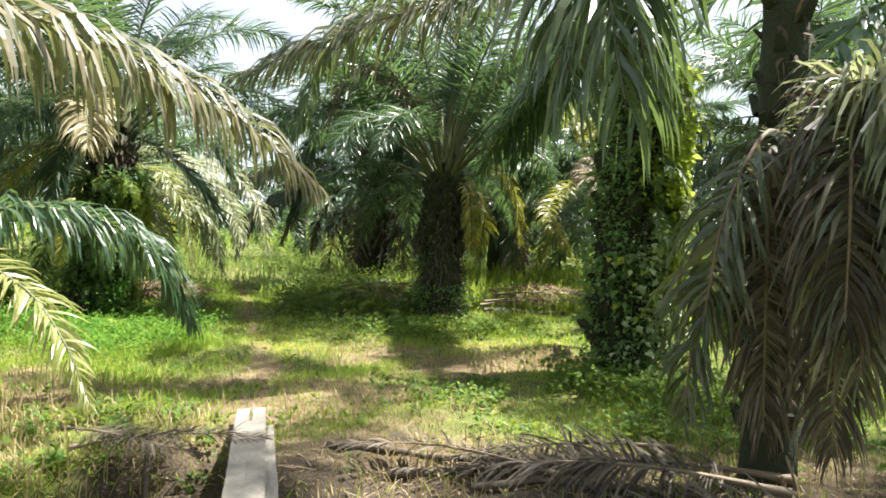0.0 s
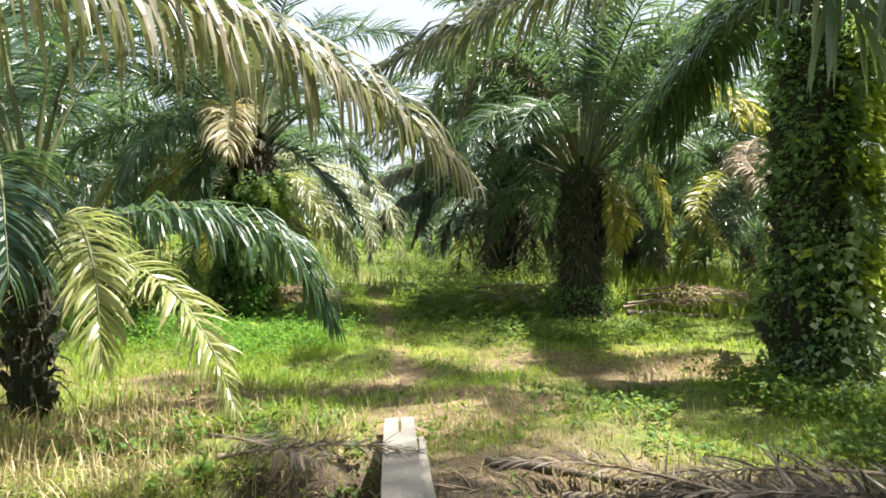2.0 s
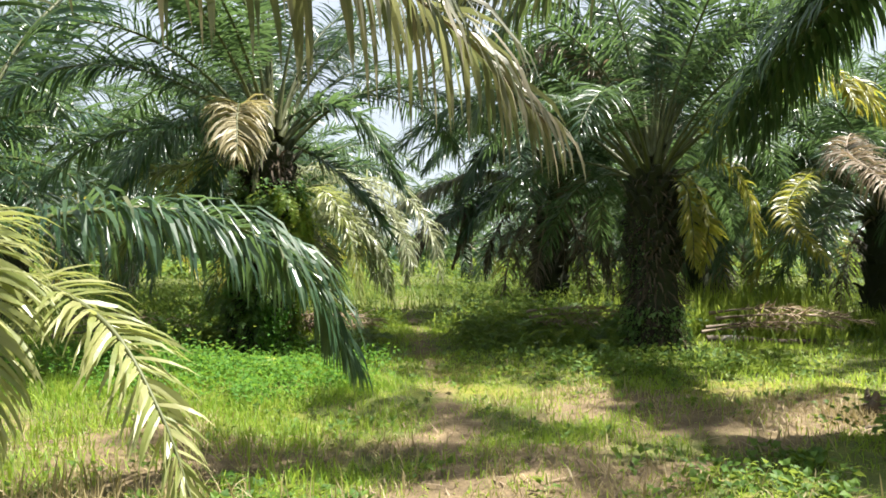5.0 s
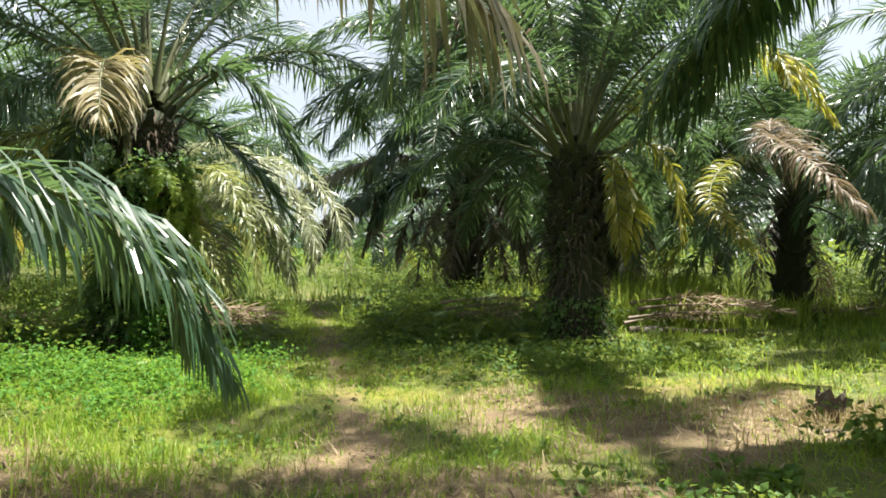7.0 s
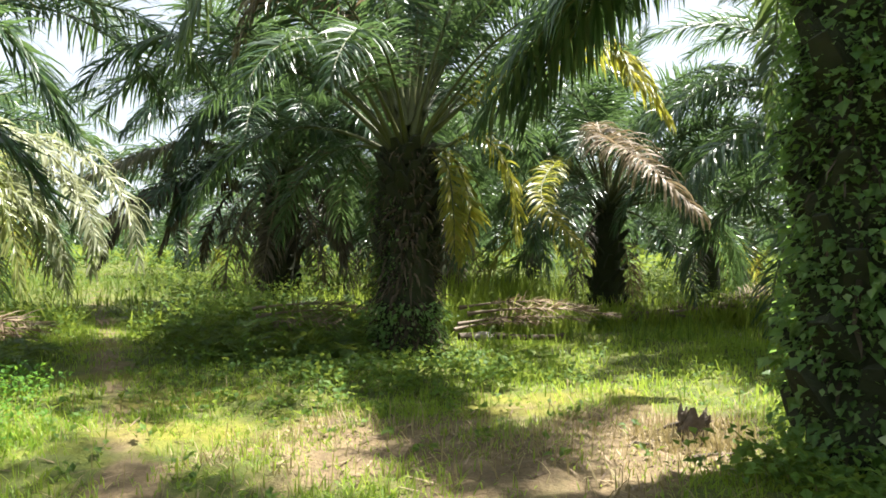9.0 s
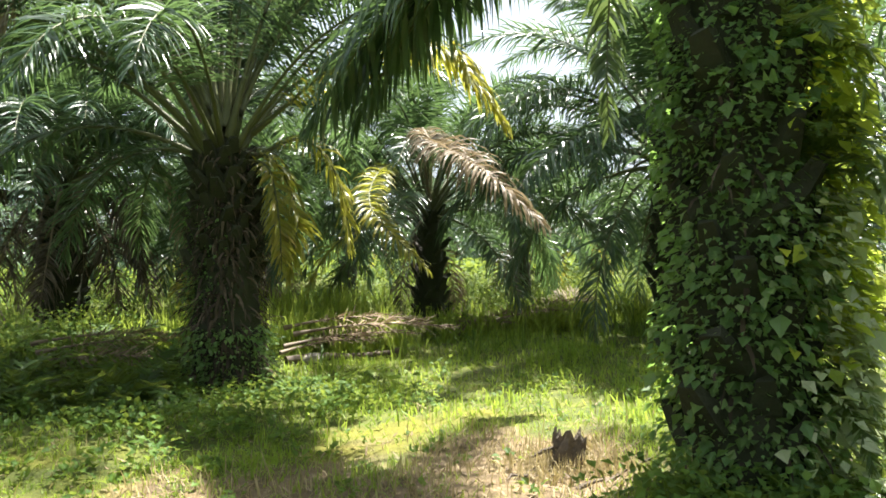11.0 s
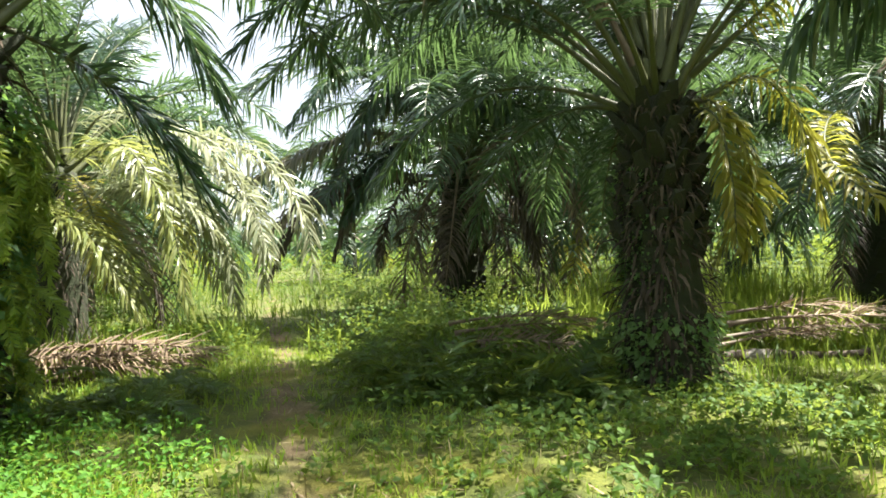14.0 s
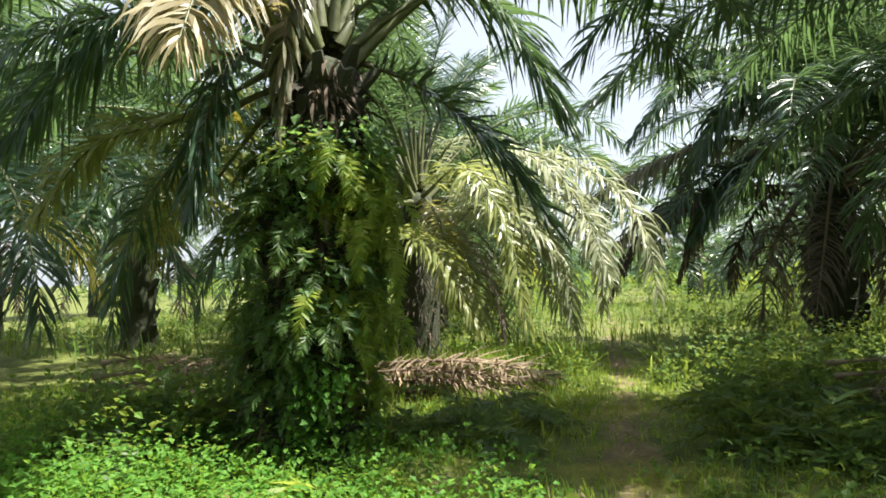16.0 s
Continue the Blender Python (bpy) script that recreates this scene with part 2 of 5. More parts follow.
def tube(points, radii, sides=5):
    """A tapering tube along points."""
    pts = np.asarray(points, float)
    n = len(pts)
    tan = unit(np.gradient(pts, axis=0))
    up = np.where(np.abs(tan[:, 2:3]) > 0.9, np.array([[1.0, 0, 0]]), np.array([[0, 0, 1.0]]))
    a = unit(np.cross(tan, up))
    b = np.cross(a, tan)
    ang = np.linspace(0, 2 * np.pi, sides, endpoint=False)
    v = pts[:, None] + (a[:, None] * np.cos(ang)[None, :, None] + b[:, None] * np.sin(ang)[None, :, None]) * np.asarray(radii)[:, None, None]
    i, j = np.meshgrid(np.arange(n - 1), np.arange(sides), indexing="ij")
    q = np.stack([i * sides + j, i * sides + (j + 1) % sides, (i + 1) * sides + (j + 1) % sides, (i + 1) * sides + j], axis=-1).reshape(-1, 4)
    return v.reshape(-1, 3), q


def leaf_on(name, rng, pts, leaf, width, count, hang, plume, mats, bare, ragged, seg, rachis, sides=5, split=False):
    """A pinnate leaf on the midrib pts: a tapering stalk and two ranks of blades that hang from it."""
    n = len(pts)
    d = unit(np.gradient(pts, axis=0))
    s = np.concatenate([[0], np.cumsum(np.linalg.norm(np.diff(pts, axis=0), axis=1))])
    s = s / s[-1]
    rv, rq = tube(pts, np.interp(s, [0, 0.08, 0.2, 1], [rachis * 1.9, rachis * 1.2, rachis * 0.8, 0.006]), sides)
    t = np.repeat(np.linspace(bare, 0.995, count), 2) + rng.uniform(-0.004, 0.004, count * 2)
    sgn = np.tile([1.0, -1.0], count)
    if ragged:
        keep = rng.random(count * 2) > ragged
        t, sgn = t[keep], sgn[keep]
    base = np.stack([np.interp(t, s, pts[:, k]) for k in range(3)], axis=1)
    tan = unit(np.stack([np.interp(t, s, d[:, k]) for k in range(3)], axis=1))
    lat = unit(np.cross(tan, np.array([0, 0, 1.0]) + 1e-3))
    nor = np.cross(lat, tan)
    tt = (t - bare) / (1 - bare)
    fwd = np.radians(np.interp(tt, [0, 0.3, 0.8, 1], [78, 62, 46, 22]) + rng.normal(0, 7, len(t)))
    lift = np.radians(np.where(rng.random(len(t)) > 0.5, 1, -1) * plume + rng.normal(0, 9, len(t)) + 8)
    dirs = tan * np.cos(fwd)[:, None] + (lat * (sgn * np.cos(lift))[:, None] + nor * np.sin(lift)[:, None]) * np.sin(fwd)[:, None]
    ll = leaf * np.interp(tt, [0, 0.12, 0.4, 0.75, 1], [0.35, 0.75, 1.0, 0.82, 0.38]) * rng.uniform(0.8, 1.12, len(t))
    ww = width * np.interp(tt, [0, 0.2, 0.7, 1], [0.6, 1, 1, 0.6]) * rng.uniform(0.7, 1.25, len(t))
    hg = hang * rng.uniform(0.6, 1.5, len(t))
    side = unit(tan + nor * rng.normal(0, 0.35, len(t))[:, None] + rng.normal(0, 0.15, (len(t), 3)))
    lv, lq, lt = strips(base, unit(dirs), ll, ww, side, hg, seg)
    mats = mats or [M_RACHIS, M_LEAF]
    if split:
        return mesh_np(name, lv, [lq, lt], mats[1:]), mesh_np("stalk", rv, [rq], mats[:1], smooth=True)
    k = len(rv)
    mi = np.concatenate([np.zeros(len(rq)), np.ones(len(lq)), np.ones(len(lt))])
    return mesh_np(name, np.concatenate([rv, lv]), [np.concatenate([rq, lq + k]), lt + k], mats, mi)


def frond_mesh(name, seed, length=5.0, el=45, droop=90, power=1.4, leaf=0.85, width=0.042, count=85, hang=0.5, plume=18, mats=None, bare=0.2, sway=0.15, ragged=0.0, seg=4, rachis=0.035, n=24, sides=5, split=False):
    """A leaf that grows from the origin along +x, in its final bend under gravity."""
    rng = np.random.default_rng(seed)
    s = np.linspace(0, 1, n)
    e = np.radians(el - droop * s ** power)
    yaw = sway * (s ** 2) * rng.uniform(-1, 1)
    d = np.stack([np.cos(e) * np.cos(yaw), np.cos(e) * np.sin(yaw), np.sin(e)], axis=1)
    pts = np.concatenate([[[0, 0, 0]], np.cumsum(d[:-1] * length / (n - 1), axis=0)])
    return leaf_on(name, rng, pts, leaf, width, count, hang, plume, mats, bare, ragged, seg, rachis, sides, split)


def curve_through(ctrl, n=26):
    """A smooth line through a few places."""
    c = np.asarray(ctrl, float)
    c = np.concatenate([[2 * c[0] - c[1]], c, [2 * c[-1] - c[-2]]])
    out = []
    m = len(c) - 3
    for u in np.linspace(0, m - 1e-6, n):
        i = int(u)
        f = u - i
        p0, p1, p2, p3 = c[i:i + 4]
        out.append(0.5 * (2 * p1 + (p2 - p0) * f + (2 * p0 - 5 * p1 + 4 * p2 - p3) * f ** 2 + (3 * p1 - p0 - 3 * p2 + p3) * f ** 3))
    return np.array(out)


def leaf_parts(meshes, root, m, label):
    """A frond under its palm, with its stalk as a part of its own."""
    ob = part("frond", meshes[0], root, m, label)
    part("stalk", meshes[1], ob)
    return ob


def own_frond(root, seed, ctrl, leaf=0.9, width=0.038, count=115, hang=1.2, plume=16, mats=None, bare=0.15, ragged=0.0, label=""):
    """A frond of this palm whose midrib runs through these places of the plantation."""
    o = np.array(root.matrix_basis.translation)
    me = leaf_on("frond", np.random.default_rng(seed), curve_through(ctrl) - o, leaf, width, count, hang, plume, mats, bare, ragged, 4, 0.028, 5, True)
    return leaf_parts(me, root, None, label)


LIB = {}
for far in (False, True):
    # leaves far off have fewer, wider blades
    g = dict(seg=3, n=12, sides=3) if far else dict(split=True, bare=0.24, rachis=0.04)
    c, w = (0.56, 1.5) if far else (1.25, 0.86)
    for v in range(4):
        LIB["spear", v, far] = frond_mesh("frond_spear", 10 + v, 4.4, 86, 24 + 7 * v, 1.8, 0.7, 0.036 * w, int(70 * c), 0.25, 14, **g)
        LIB["upper", v, far] = frond_mesh("frond_upper", 20 + v, 5.0, 74 - 3 * v, 74 + 7 * v, 1.6, 0.9, 0.042 * w, int(88 * c), 0.6, **g)
        LIB["mid", v, far] = frond_mesh("frond_mid", 30 + v, 5.2, 56 - 4 * v, 92 + 6 * v, 1.4, 0.95, 0.044 * w, int(90 * c), 0.9, **g)
        LIB["low", v, far] = frond_mesh("frond_low", 40 + v, 4.9, 30 - 4 * v, 92 + 5 * v, 1.2, 0.95, 0.044 * w, int(88 * c), 1.15, **g)
        LIB["droop", v, far] = frond_mesh("frond_drooping", 50 + v, 4.2, 2 - 6 * v, 74, 0.9, 0.85, 0.042 * w, int(80 * c), 1.3, ragged=0.08, **g)
        LIB["dead", v, far] = frond_mesh("frond_dead", 60 + v, 3.4, -20 - 7 * v, 64, 0.8, 0.8, 0.034 * w, int(70 * c), 1.7, 30, [M_RACHIS_DRY, M_LEAF_DRY], ragged=0.15, **g)
        LIB["yellow", v, far] = frond_mesh("frond_yellowing", 70 + v, 4.2, 8 - 6 * v, 84, 1.0, 0.8, 0.04 * w, int(74 * c), 1.2, 18, [M_RACHIS, M_LEAF_YELLOW], ragged=0.08, **g)
LITTER = [frond_mesh("foliage", 80 + v, 3.4, 10, 20, 1.0, 0.7, 0.03, 90, 0.35, 12, [M_RACHIS_DRY, M_LITTER], sway=0.5, ragged=0.25, split=True) for v in range(4)]
LITTER_WET = [frond_mesh("foliage", 80 + v, 3.4, 10, 20, 1.0, 0.7, 0.03, 90, 0.35, 12, [M_RACHIS_DRY, M_LEAF_DRY], sway=0.5, ragged=0.25, split=True) for v in range(4)]
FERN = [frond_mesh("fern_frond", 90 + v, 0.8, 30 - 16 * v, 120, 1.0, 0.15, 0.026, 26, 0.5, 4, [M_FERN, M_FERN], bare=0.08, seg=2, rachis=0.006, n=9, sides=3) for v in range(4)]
FERN_SHADED = [frond_mesh("fern_frond", 96 + v, 0.8, 62 - 12 * v, 115, 1.1, 0.17, 0.028, 28, 0.5, 4, [M_FERN_SHADED, M_FERN_SHADED], bare=0.08, seg=2, rachis=0.006, n=9, sides=3) for v in range(4)]


def gz(x, y):
    """Height of the ground: gentle humps, and a ditch with sloping banks under the plank."""
    x, y = np.asarray(x, float), np.asarray(y, float)
    z = 0.05 * np.sin(x * 0.7 + 1.3) * np.cos(y * 0.55 + 0.4) + 0.025 * np.sin(x * 2.1 + y * 1.7) + 0.02 * np.sin(3.3 * x - 2.2 * y + 1)
    c = 5.3 + 0.1 * np.sin(x * 0.9)
    far_half = 1.0 + 1.75 * np.exp(-((x + 1.45) / 0.85) ** 2) + 0.12 * np.sin(x * 1.7 + 2)
    half = np.where(y > c, far_half, 2.2)
    r = np.clip(1 - np.abs(y - c) / half, 0, 1)
    ditch = np.clip(r * 2.2, 0, 1)
    ditch = ditch * ditch * (3 - 2 * ditch)
    return z - 0.95 * ditch


PATHWAY = [(-1.4, 8.2), (-1.75, 9.6), (-2.1, 11.0), (-2.7, 12.6), (-4.0, 16.0), (-4.7, 18.0), (-6.2, 22.0), (-8.2, 27.0), (-12.0, 38.0), (-20.0, 60.0)]


def moss(x, y):
    """Cushions of yellow-green moss on the damp soil."""
    m = np.zeros(np.shape(x))
    for px, py, rx, ry in ((1.2, 13.8, 1.0, 0.35), (-2.5, 14.0, 0.7, 0.4), (-2.2, 12.7, 0.8, 0.35), (-4.5, 17.4, 0.5, 0.5), (-3.6, 15.2, 0.5, 0.4), (0.4, 13.3, 0.8, 0.25)):
        m = np.maximum(m, np.clip(1.4 - np.hypot((x - px) / rx, (y - py) / ry) + 0.4 * np.sin(7 * x + 3 * y) * np.sin(6 * y - 2 * x), 0, 1))
    return m


def path_distance(x, y):
    d = np.full(np.shape(x), 99.0)
    for (x0, y0), (x1, y1) in zip(PATHWAY, PATHWAY[1:]):
        dx, dy = x1 - x0, y1 - y0
        u = np.clip(((x - x0) * dx + (y - y0) * dy) / (dx * dx + dy * dy), 0, 1)
        d = np.minimum(d, np.hypot(x - x0 - u * dx, y - y0 - u * dy))
    return d


def bare_ground(x, y):
    """0 where plants cover the soil, 1 where it lies bare or under litter."""
    w = 0.35 * np.sin(x * 2.3 + 1) * np.sin(y * 1.9) + 0.25 * np.sin(x * 5.1 - y * 4.3)
    near_part = np.clip((14.8 - y) / 2.5, 0.6, 1)
    a = np.clip(1.1 - path_distance(x, y) / 0.28 + w, 0, 1) * near_part
    b = np.clip(1.3 - np.hypot((x - 0.6 - 0.15 * (y - 12)) / 2.5, (y - 12.0) / 1.35) + w * 0.9, 0, 1)
    c = np.clip(1.35 - np.hypot((x + 1.1) / 1.6, (y - 9.2) / 1.3) + w, 0, 1)
    d = np.clip(1.5 - np.abs(y - 6.75) / 1.3, 0, 1) * np.clip((x + 2.4) / 0.6, 0, 1)
    e = np.clip(1.2 - np.hypot((x + 4.3) / 2.3, (y - 9.4) / 1.2) + w * 0.8, 0, 1)
    return np.maximum.reduce([a, b * 0.92, c * 0.85, d, e * 0.9])


# ---- ground ----
def axis(lo, hi, fine_lo, fine_hi, step, grow=1.35):
    a = list(np.arange(fine_lo, fine_hi + 1e-6, step))
    d, v = step, a[-1]
    while v < hi:
        d *= grow
        v += d
        a.append(v)
    d, v = step, a[0]
    while v > lo:
        d *= grow
        v -= d
        a.insert(0, v)
    return np.array(a)


gx, gy = axis(-900, 900, -11, 10, 0.14), axis(-300, 1500, 1, 24, 0.14)
GX, GY = np.meshgrid(gx, gy)
near = np.clip(1.5 - np.hypot(GX, GY - 12) / 60, 0, 1)
rngg = np.random.default_rng(3)
GZ = gz(GX, GY) * near + rngg.normal(0, 0.012, GX.shape) * near
nx, ny = len(gx), len(gy)
ii, jj = np.meshgrid(np.arange(nx - 1), np.arange(ny - 1))
q = (jj * nx + ii)
quads = np.stack([q, q + 1, q + nx + 1, q + nx], axis=-1).reshape(-1, 4)


def ground_material():
    m, nt, out = material("ground_soil_and_moss")
    att = nt.nodes.new("ShaderNodeAttribute")
    att.attribute_name = "bare"
    big, mid, fine = noise_tex(nt, 0.6), noise_tex(nt, 3.5, 5.0), noise_tex(nt, 38.0, 6.0)
    soil = ramp(nt, mixc(nt, 0.45, mid, fine), [(0.25, (0.055, 0.038, 0.020)), (0.5, (0.145, 0.102, 0.050)), (0.75, (0.30, 0.225, 0.12))])
    green = ramp(nt, mixc(nt, 0.4, mid, fine), [(0.25, (0.030, 0.040, 0.010)), (0.5, (0.085, 0.105, 0.014)), (0.75, (0.20, 0.20, 0.025))])
    wet = nt.nodes.new("ShaderNodeAttribute")
    wet.attribute_name = "wet"
    mud = ramp(nt, mixc(nt, 0.5, mid, fine), [(0.3, (0.018, 0.013, 0.009)), (0.55, (0.050, 0.036, 0.024)), (0.75, (0.12, 0.09, 0.06))])
    soil = mixc(nt, wet.outputs["Fac"], soil, mud)
    f = mixc(nt, 0.35, att.outputs["Fac"], mid)
    f2 = ramp(nt, f, [(0.28, (0, 0, 0)), (0.55, (1, 1, 1))])
    col = mixc(nt, f2, green, soil)
    ms = nt.nodes.new("ShaderNodeAttribute")
    ms.attribute_name = "moss"
    cushion = ramp(nt, mixc(nt, 0.5, mid, fine), [(0.3, (0.075, 0.080, 0.010)), (0.5, (0.15, 0.145, 0.012)), (0.7, (0.25, 0.215, 0.028))])
    col = mixc(nt, ms.outputs["Fac"], col, cushion)
    bsdf = node(nt, "ShaderNodeBsdfPrincipled", Roughness=0.92)
    nt.links.new(col, bsdf.inputs["Base Color"])
    bp = node(nt, "ShaderNodeBump", Strength=0.7, Distance=0.03)
    nt.links.new(fine, bp.inputs["Height"])
    nt.links.new(bp.outputs[0], bsdf.inputs["Normal"])
    nt.links.new(bsdf.outputs[0], out.inputs["Surface"])
    return m


M_GROUND = ground_material()
gme = mesh_np("ground", np.stack([GX, GY, GZ], -1).reshape(-1, 3), [quads], [M_GROUND], smooth=True)
gatt = gme.attributes.new("bare", "FLOAT", "POINT")
gatt.data.foreach_set("value", bare_ground(GX, GY).astype(np.float32).ravel())
wet = np.clip(1.35 - np.abs(GY - 6.2) / 1.5, 0, 1) * np.clip((GX + 2.6) / 0.5, 0, 1) + np.clip(-GZ * 3, 0, 1)
watt = gme.attributes.new("wet", "FLOAT", "POINT")
watt.data.foreach_set("value", np.clip(wet, 0, 0.9).astype(np.float32).ravel())
matt = gme.attributes.new("moss", "FLOAT", "POINT")
matt.data.foreach_set("value", (0.9 * moss(GX, GY)).astype(np.float32).ravel())
ground = tagged(new("ground", gme), "mossy soil with bare brown patches and a ditch", "ground", kind="structure")


# ---- palms ----
def girth(u, flare=1.0):
    """Radius of a trunk along its height, as a share of its nominal radius."""
    return np.interp(u, [0, 0.06, 0.2, 0.7, 1], [1.32 * flare, 1.14 * flare, 1.02 * flare, 0.92, 0.74])


def trunk_mesh(name, seed, height, r, lean=(0.0, 0.0), flare=1.0):
    rng = np.random.default_rng(seed)
    rings, sides = 22, 18
    t = np.linspace(0, 1, rings)
    rad = r * girth(t, flare)
    ang = np.linspace(0, 2 * np.pi, sides, endpoint=False)
    T, A = np.meshgrid(t, ang, indexing="ij")
    R = rad[:, None] * (1 + rng.normal(0, 0.05, T.shape))
    v = np.stack([R * np.cos(A) + lean[0] * T ** 1.3, R * np.sin(A) + lean[1] * T ** 1.3, -0.25 + T * (height + 0.25)], -1).reshape(-1, 3)
    i, j = np.meshgrid(np.arange(rings - 1), np.arange(sides), indexing="ij")
    qd = np.stack([i * sides + j, i * sides + (j + 1) % sides, (i + 1) * sides + (j + 1) % sides, (i + 1) * sides + j], -1).reshape(-1, 4)
    top = np.array([[(rings - 1) * sides + k, (rings - 1) * sides + (k + 1) % sides, len(v)] for k in range(sides)])
    v = np.concatenate([v, [[lean[0], lean[1], height + 0.12]]])
    return mesh_np(name, v, [qd, top], [M_TRUNK], smooth=True)


def stub_mesh(seed):
    """The cut base of an old leaf: a flared wedge that points up and out."""
    rng = np.random.default_rng(seed)
    ln = rng.uniform(0.24, 0.36)
    v, f = [], []
    for k, (u, w, th) in enumerate(((0, 0.115, 0.05), (0.45, 0.085, 0.045), (1.0, 0.055, 0.032))):
        x = u * ln * 0.62
        z = u * ln * 0.85
        for sy, sx in ((-1, -1), (1, -1), (1, 1), (-1, 1)):
            v.append((x + sx * th + rng.normal(0, 0.006), sy * w + rng.normal(0, 0.008), z - sx * th * 0.5 + rng.normal(0, 0.012)))
    for k in range(2):
        for a in range(4):
            b = (a + 1) % 4
            f.append((4 * k + a, 4 * k + b, 4 * k + 4 + b, 4 * k + 4 + a))
    f.append((8, 9, 10, 11))
    return mesh_np("leaf_base", v, [f], [M_STUB])


def fibre_mesh(seed, neck, r, lean, n, flare):
    """Loose fibres and rotten bits that hang from the trunk."""
    rng = np.random.default_rng(seed + 7)
    u, a = rng.uniform(0.05, 1.0, n), rng.uniform(0, 2 * np.pi, n)
    rr = r * girth(u, flare) * (0.96 + 0.22 * rng.random(n))
    base = np.stack([rr * np.cos(a) + lean[0] * u ** 1.3, rr * np.sin(a) + lean[1] * u ** 1.3, u * neck], 1)
    d = unit(np.stack([np.cos(a), np.sin(a), rng.normal(-0.6, 0.7, n)], 1) + rng.normal(0, 0.4, (n, 3)))
    side = np.stack([-np.sin(a), np.cos(a), rng.normal(0, 0.4, n)], 1)
    v, qd, tr = strips(base, d, rng.uniform(0.08, 0.38, n), rng.uniform(0.008, 0.04, n), side, rng.uniform(1.0, 4.0, n), 3)
    return mesh_np("fibre_coat", v, [qd, tr], [M_SHAG])


STUBS = [stub_mesh(k) for k in range(5)]
ORDER = [("spear", 0.10), ("upper", 0.38), ("mid", 0.70), ("low", 0.94), ("droop", 1.01)]
GOLD = 137.508


def palm(x, y, neck, r=0.36, seed=1, fronds=30, dead=4, yellow=1, size=1.0, lean=(0.0, 0.0), stubs=60, stub_size=1.0, start=0.0, skip=(), label="", extra=(), kinds=None, far=False, fibres=0, thin=(), flare=1.0, stub_from=0.06):
    """An oil palm: shaggy trunk, leaf bases, and a crown of arching fronds. extra: own fronds (class, variant, azimuth, size, drop). skip: azimuth sectors kept clear. flare: swelling of the foot. stub_from: height from which cut leaf bases show."""
    rng = np.random.default_rng(seed)
    root = new("oil_palm")
    root.matrix_basis = pose(x, y, float(gz(x, y)))
    tagged(root, label or "oil palm with shaggy dark trunk and arching green fronds", "palm tree", "oil palms of the plantation")
    part("trunk", trunk_mesh("trunk", seed, neck, r, lean, flare), root)
    for k in range(stubs):
        u = (k + 0.5) / stubs
        u = stub_from + (0.99 - stub_from) * u
        a = radians(k * GOLD)
        rr = r * float(girth(u, flare)) * 0.95
        m = pose(rr * math.cos(a) + lean[0] * u ** 1.3, rr * math.sin(a) + lean[1] * u ** 1.3, u * neck, 0, rng.normal(0, 8), math.degrees(a) + rng.normal(0, 8))
        sc = stub_size * rng.uniform(0.75, 1.2)
        part("leaf_base", STUBS[k % 5], root, m @ Matrix.Scale(sc, 4))
    if fibres:
        tagged(part("fibre_coat", fibre_mesh(seed, neck, r, lean, fibres, flare), root, None, "ragged brown fibres and rotten leaf bits"), kind="stuff")
    todo = []
    for k in range(fronds):
        u = (k + 0.5) / fronds
        cls = next(c for c, lim in ORDER if u < lim)
        if kinds and cls not in kinds:
            continue
        todo.append((cls, int(rng.integers(4)), start + k * GOLD + rng.normal(0, 8), size * rng.uniform(0.88, 1.08), u))
    for k in range(dead):
        todo.append(("dead", int(rng.integers(4)), start + 40 + k * 360 / max(dead, 1) + rng.normal(0, 20), size * rng.uniform(0.7, 1.0), 1.05))
    for k in range(yellow):
        todo.append(("yellow", int(rng.integers(4)), start + 100 + k * 150 + rng.normal(0, 25), size * rng.uniform(0.7, 0.95), 1.0))
    todo = [t for t in todo if not any((t[2] - lo) % 360 < (hi - lo) % 360 for lo, hi in skip)]
    todo = [t for k, t in enumerate(todo) if k not in thin]
    todo += [(c, v, a, size * s, 0.9 + d) for c, v, a, s, d in extra]
    for cls, v, az, sc, u in todo:
        a = radians(az)
        rr = r * (0.15 + 0.6 * min(u, 1))
        zz = neck + 0.35 - 0.5 * u
        m = pose(lean[0] + rr * math.cos(a), lean[1] + rr * math.sin(a), zz, rng.normal(0, 5), 0, az) @ Matrix.Scale(sc, 4)
        text = {"dead": "withered brown hanging frond", "yellow": "yellowing frond"}.get(cls, "")
        if far:
            part("frond", LIB[cls, v, far], root, m, text)
        else:
            leaf_parts(LIB[cls, v, far], root, m, text)
    return root


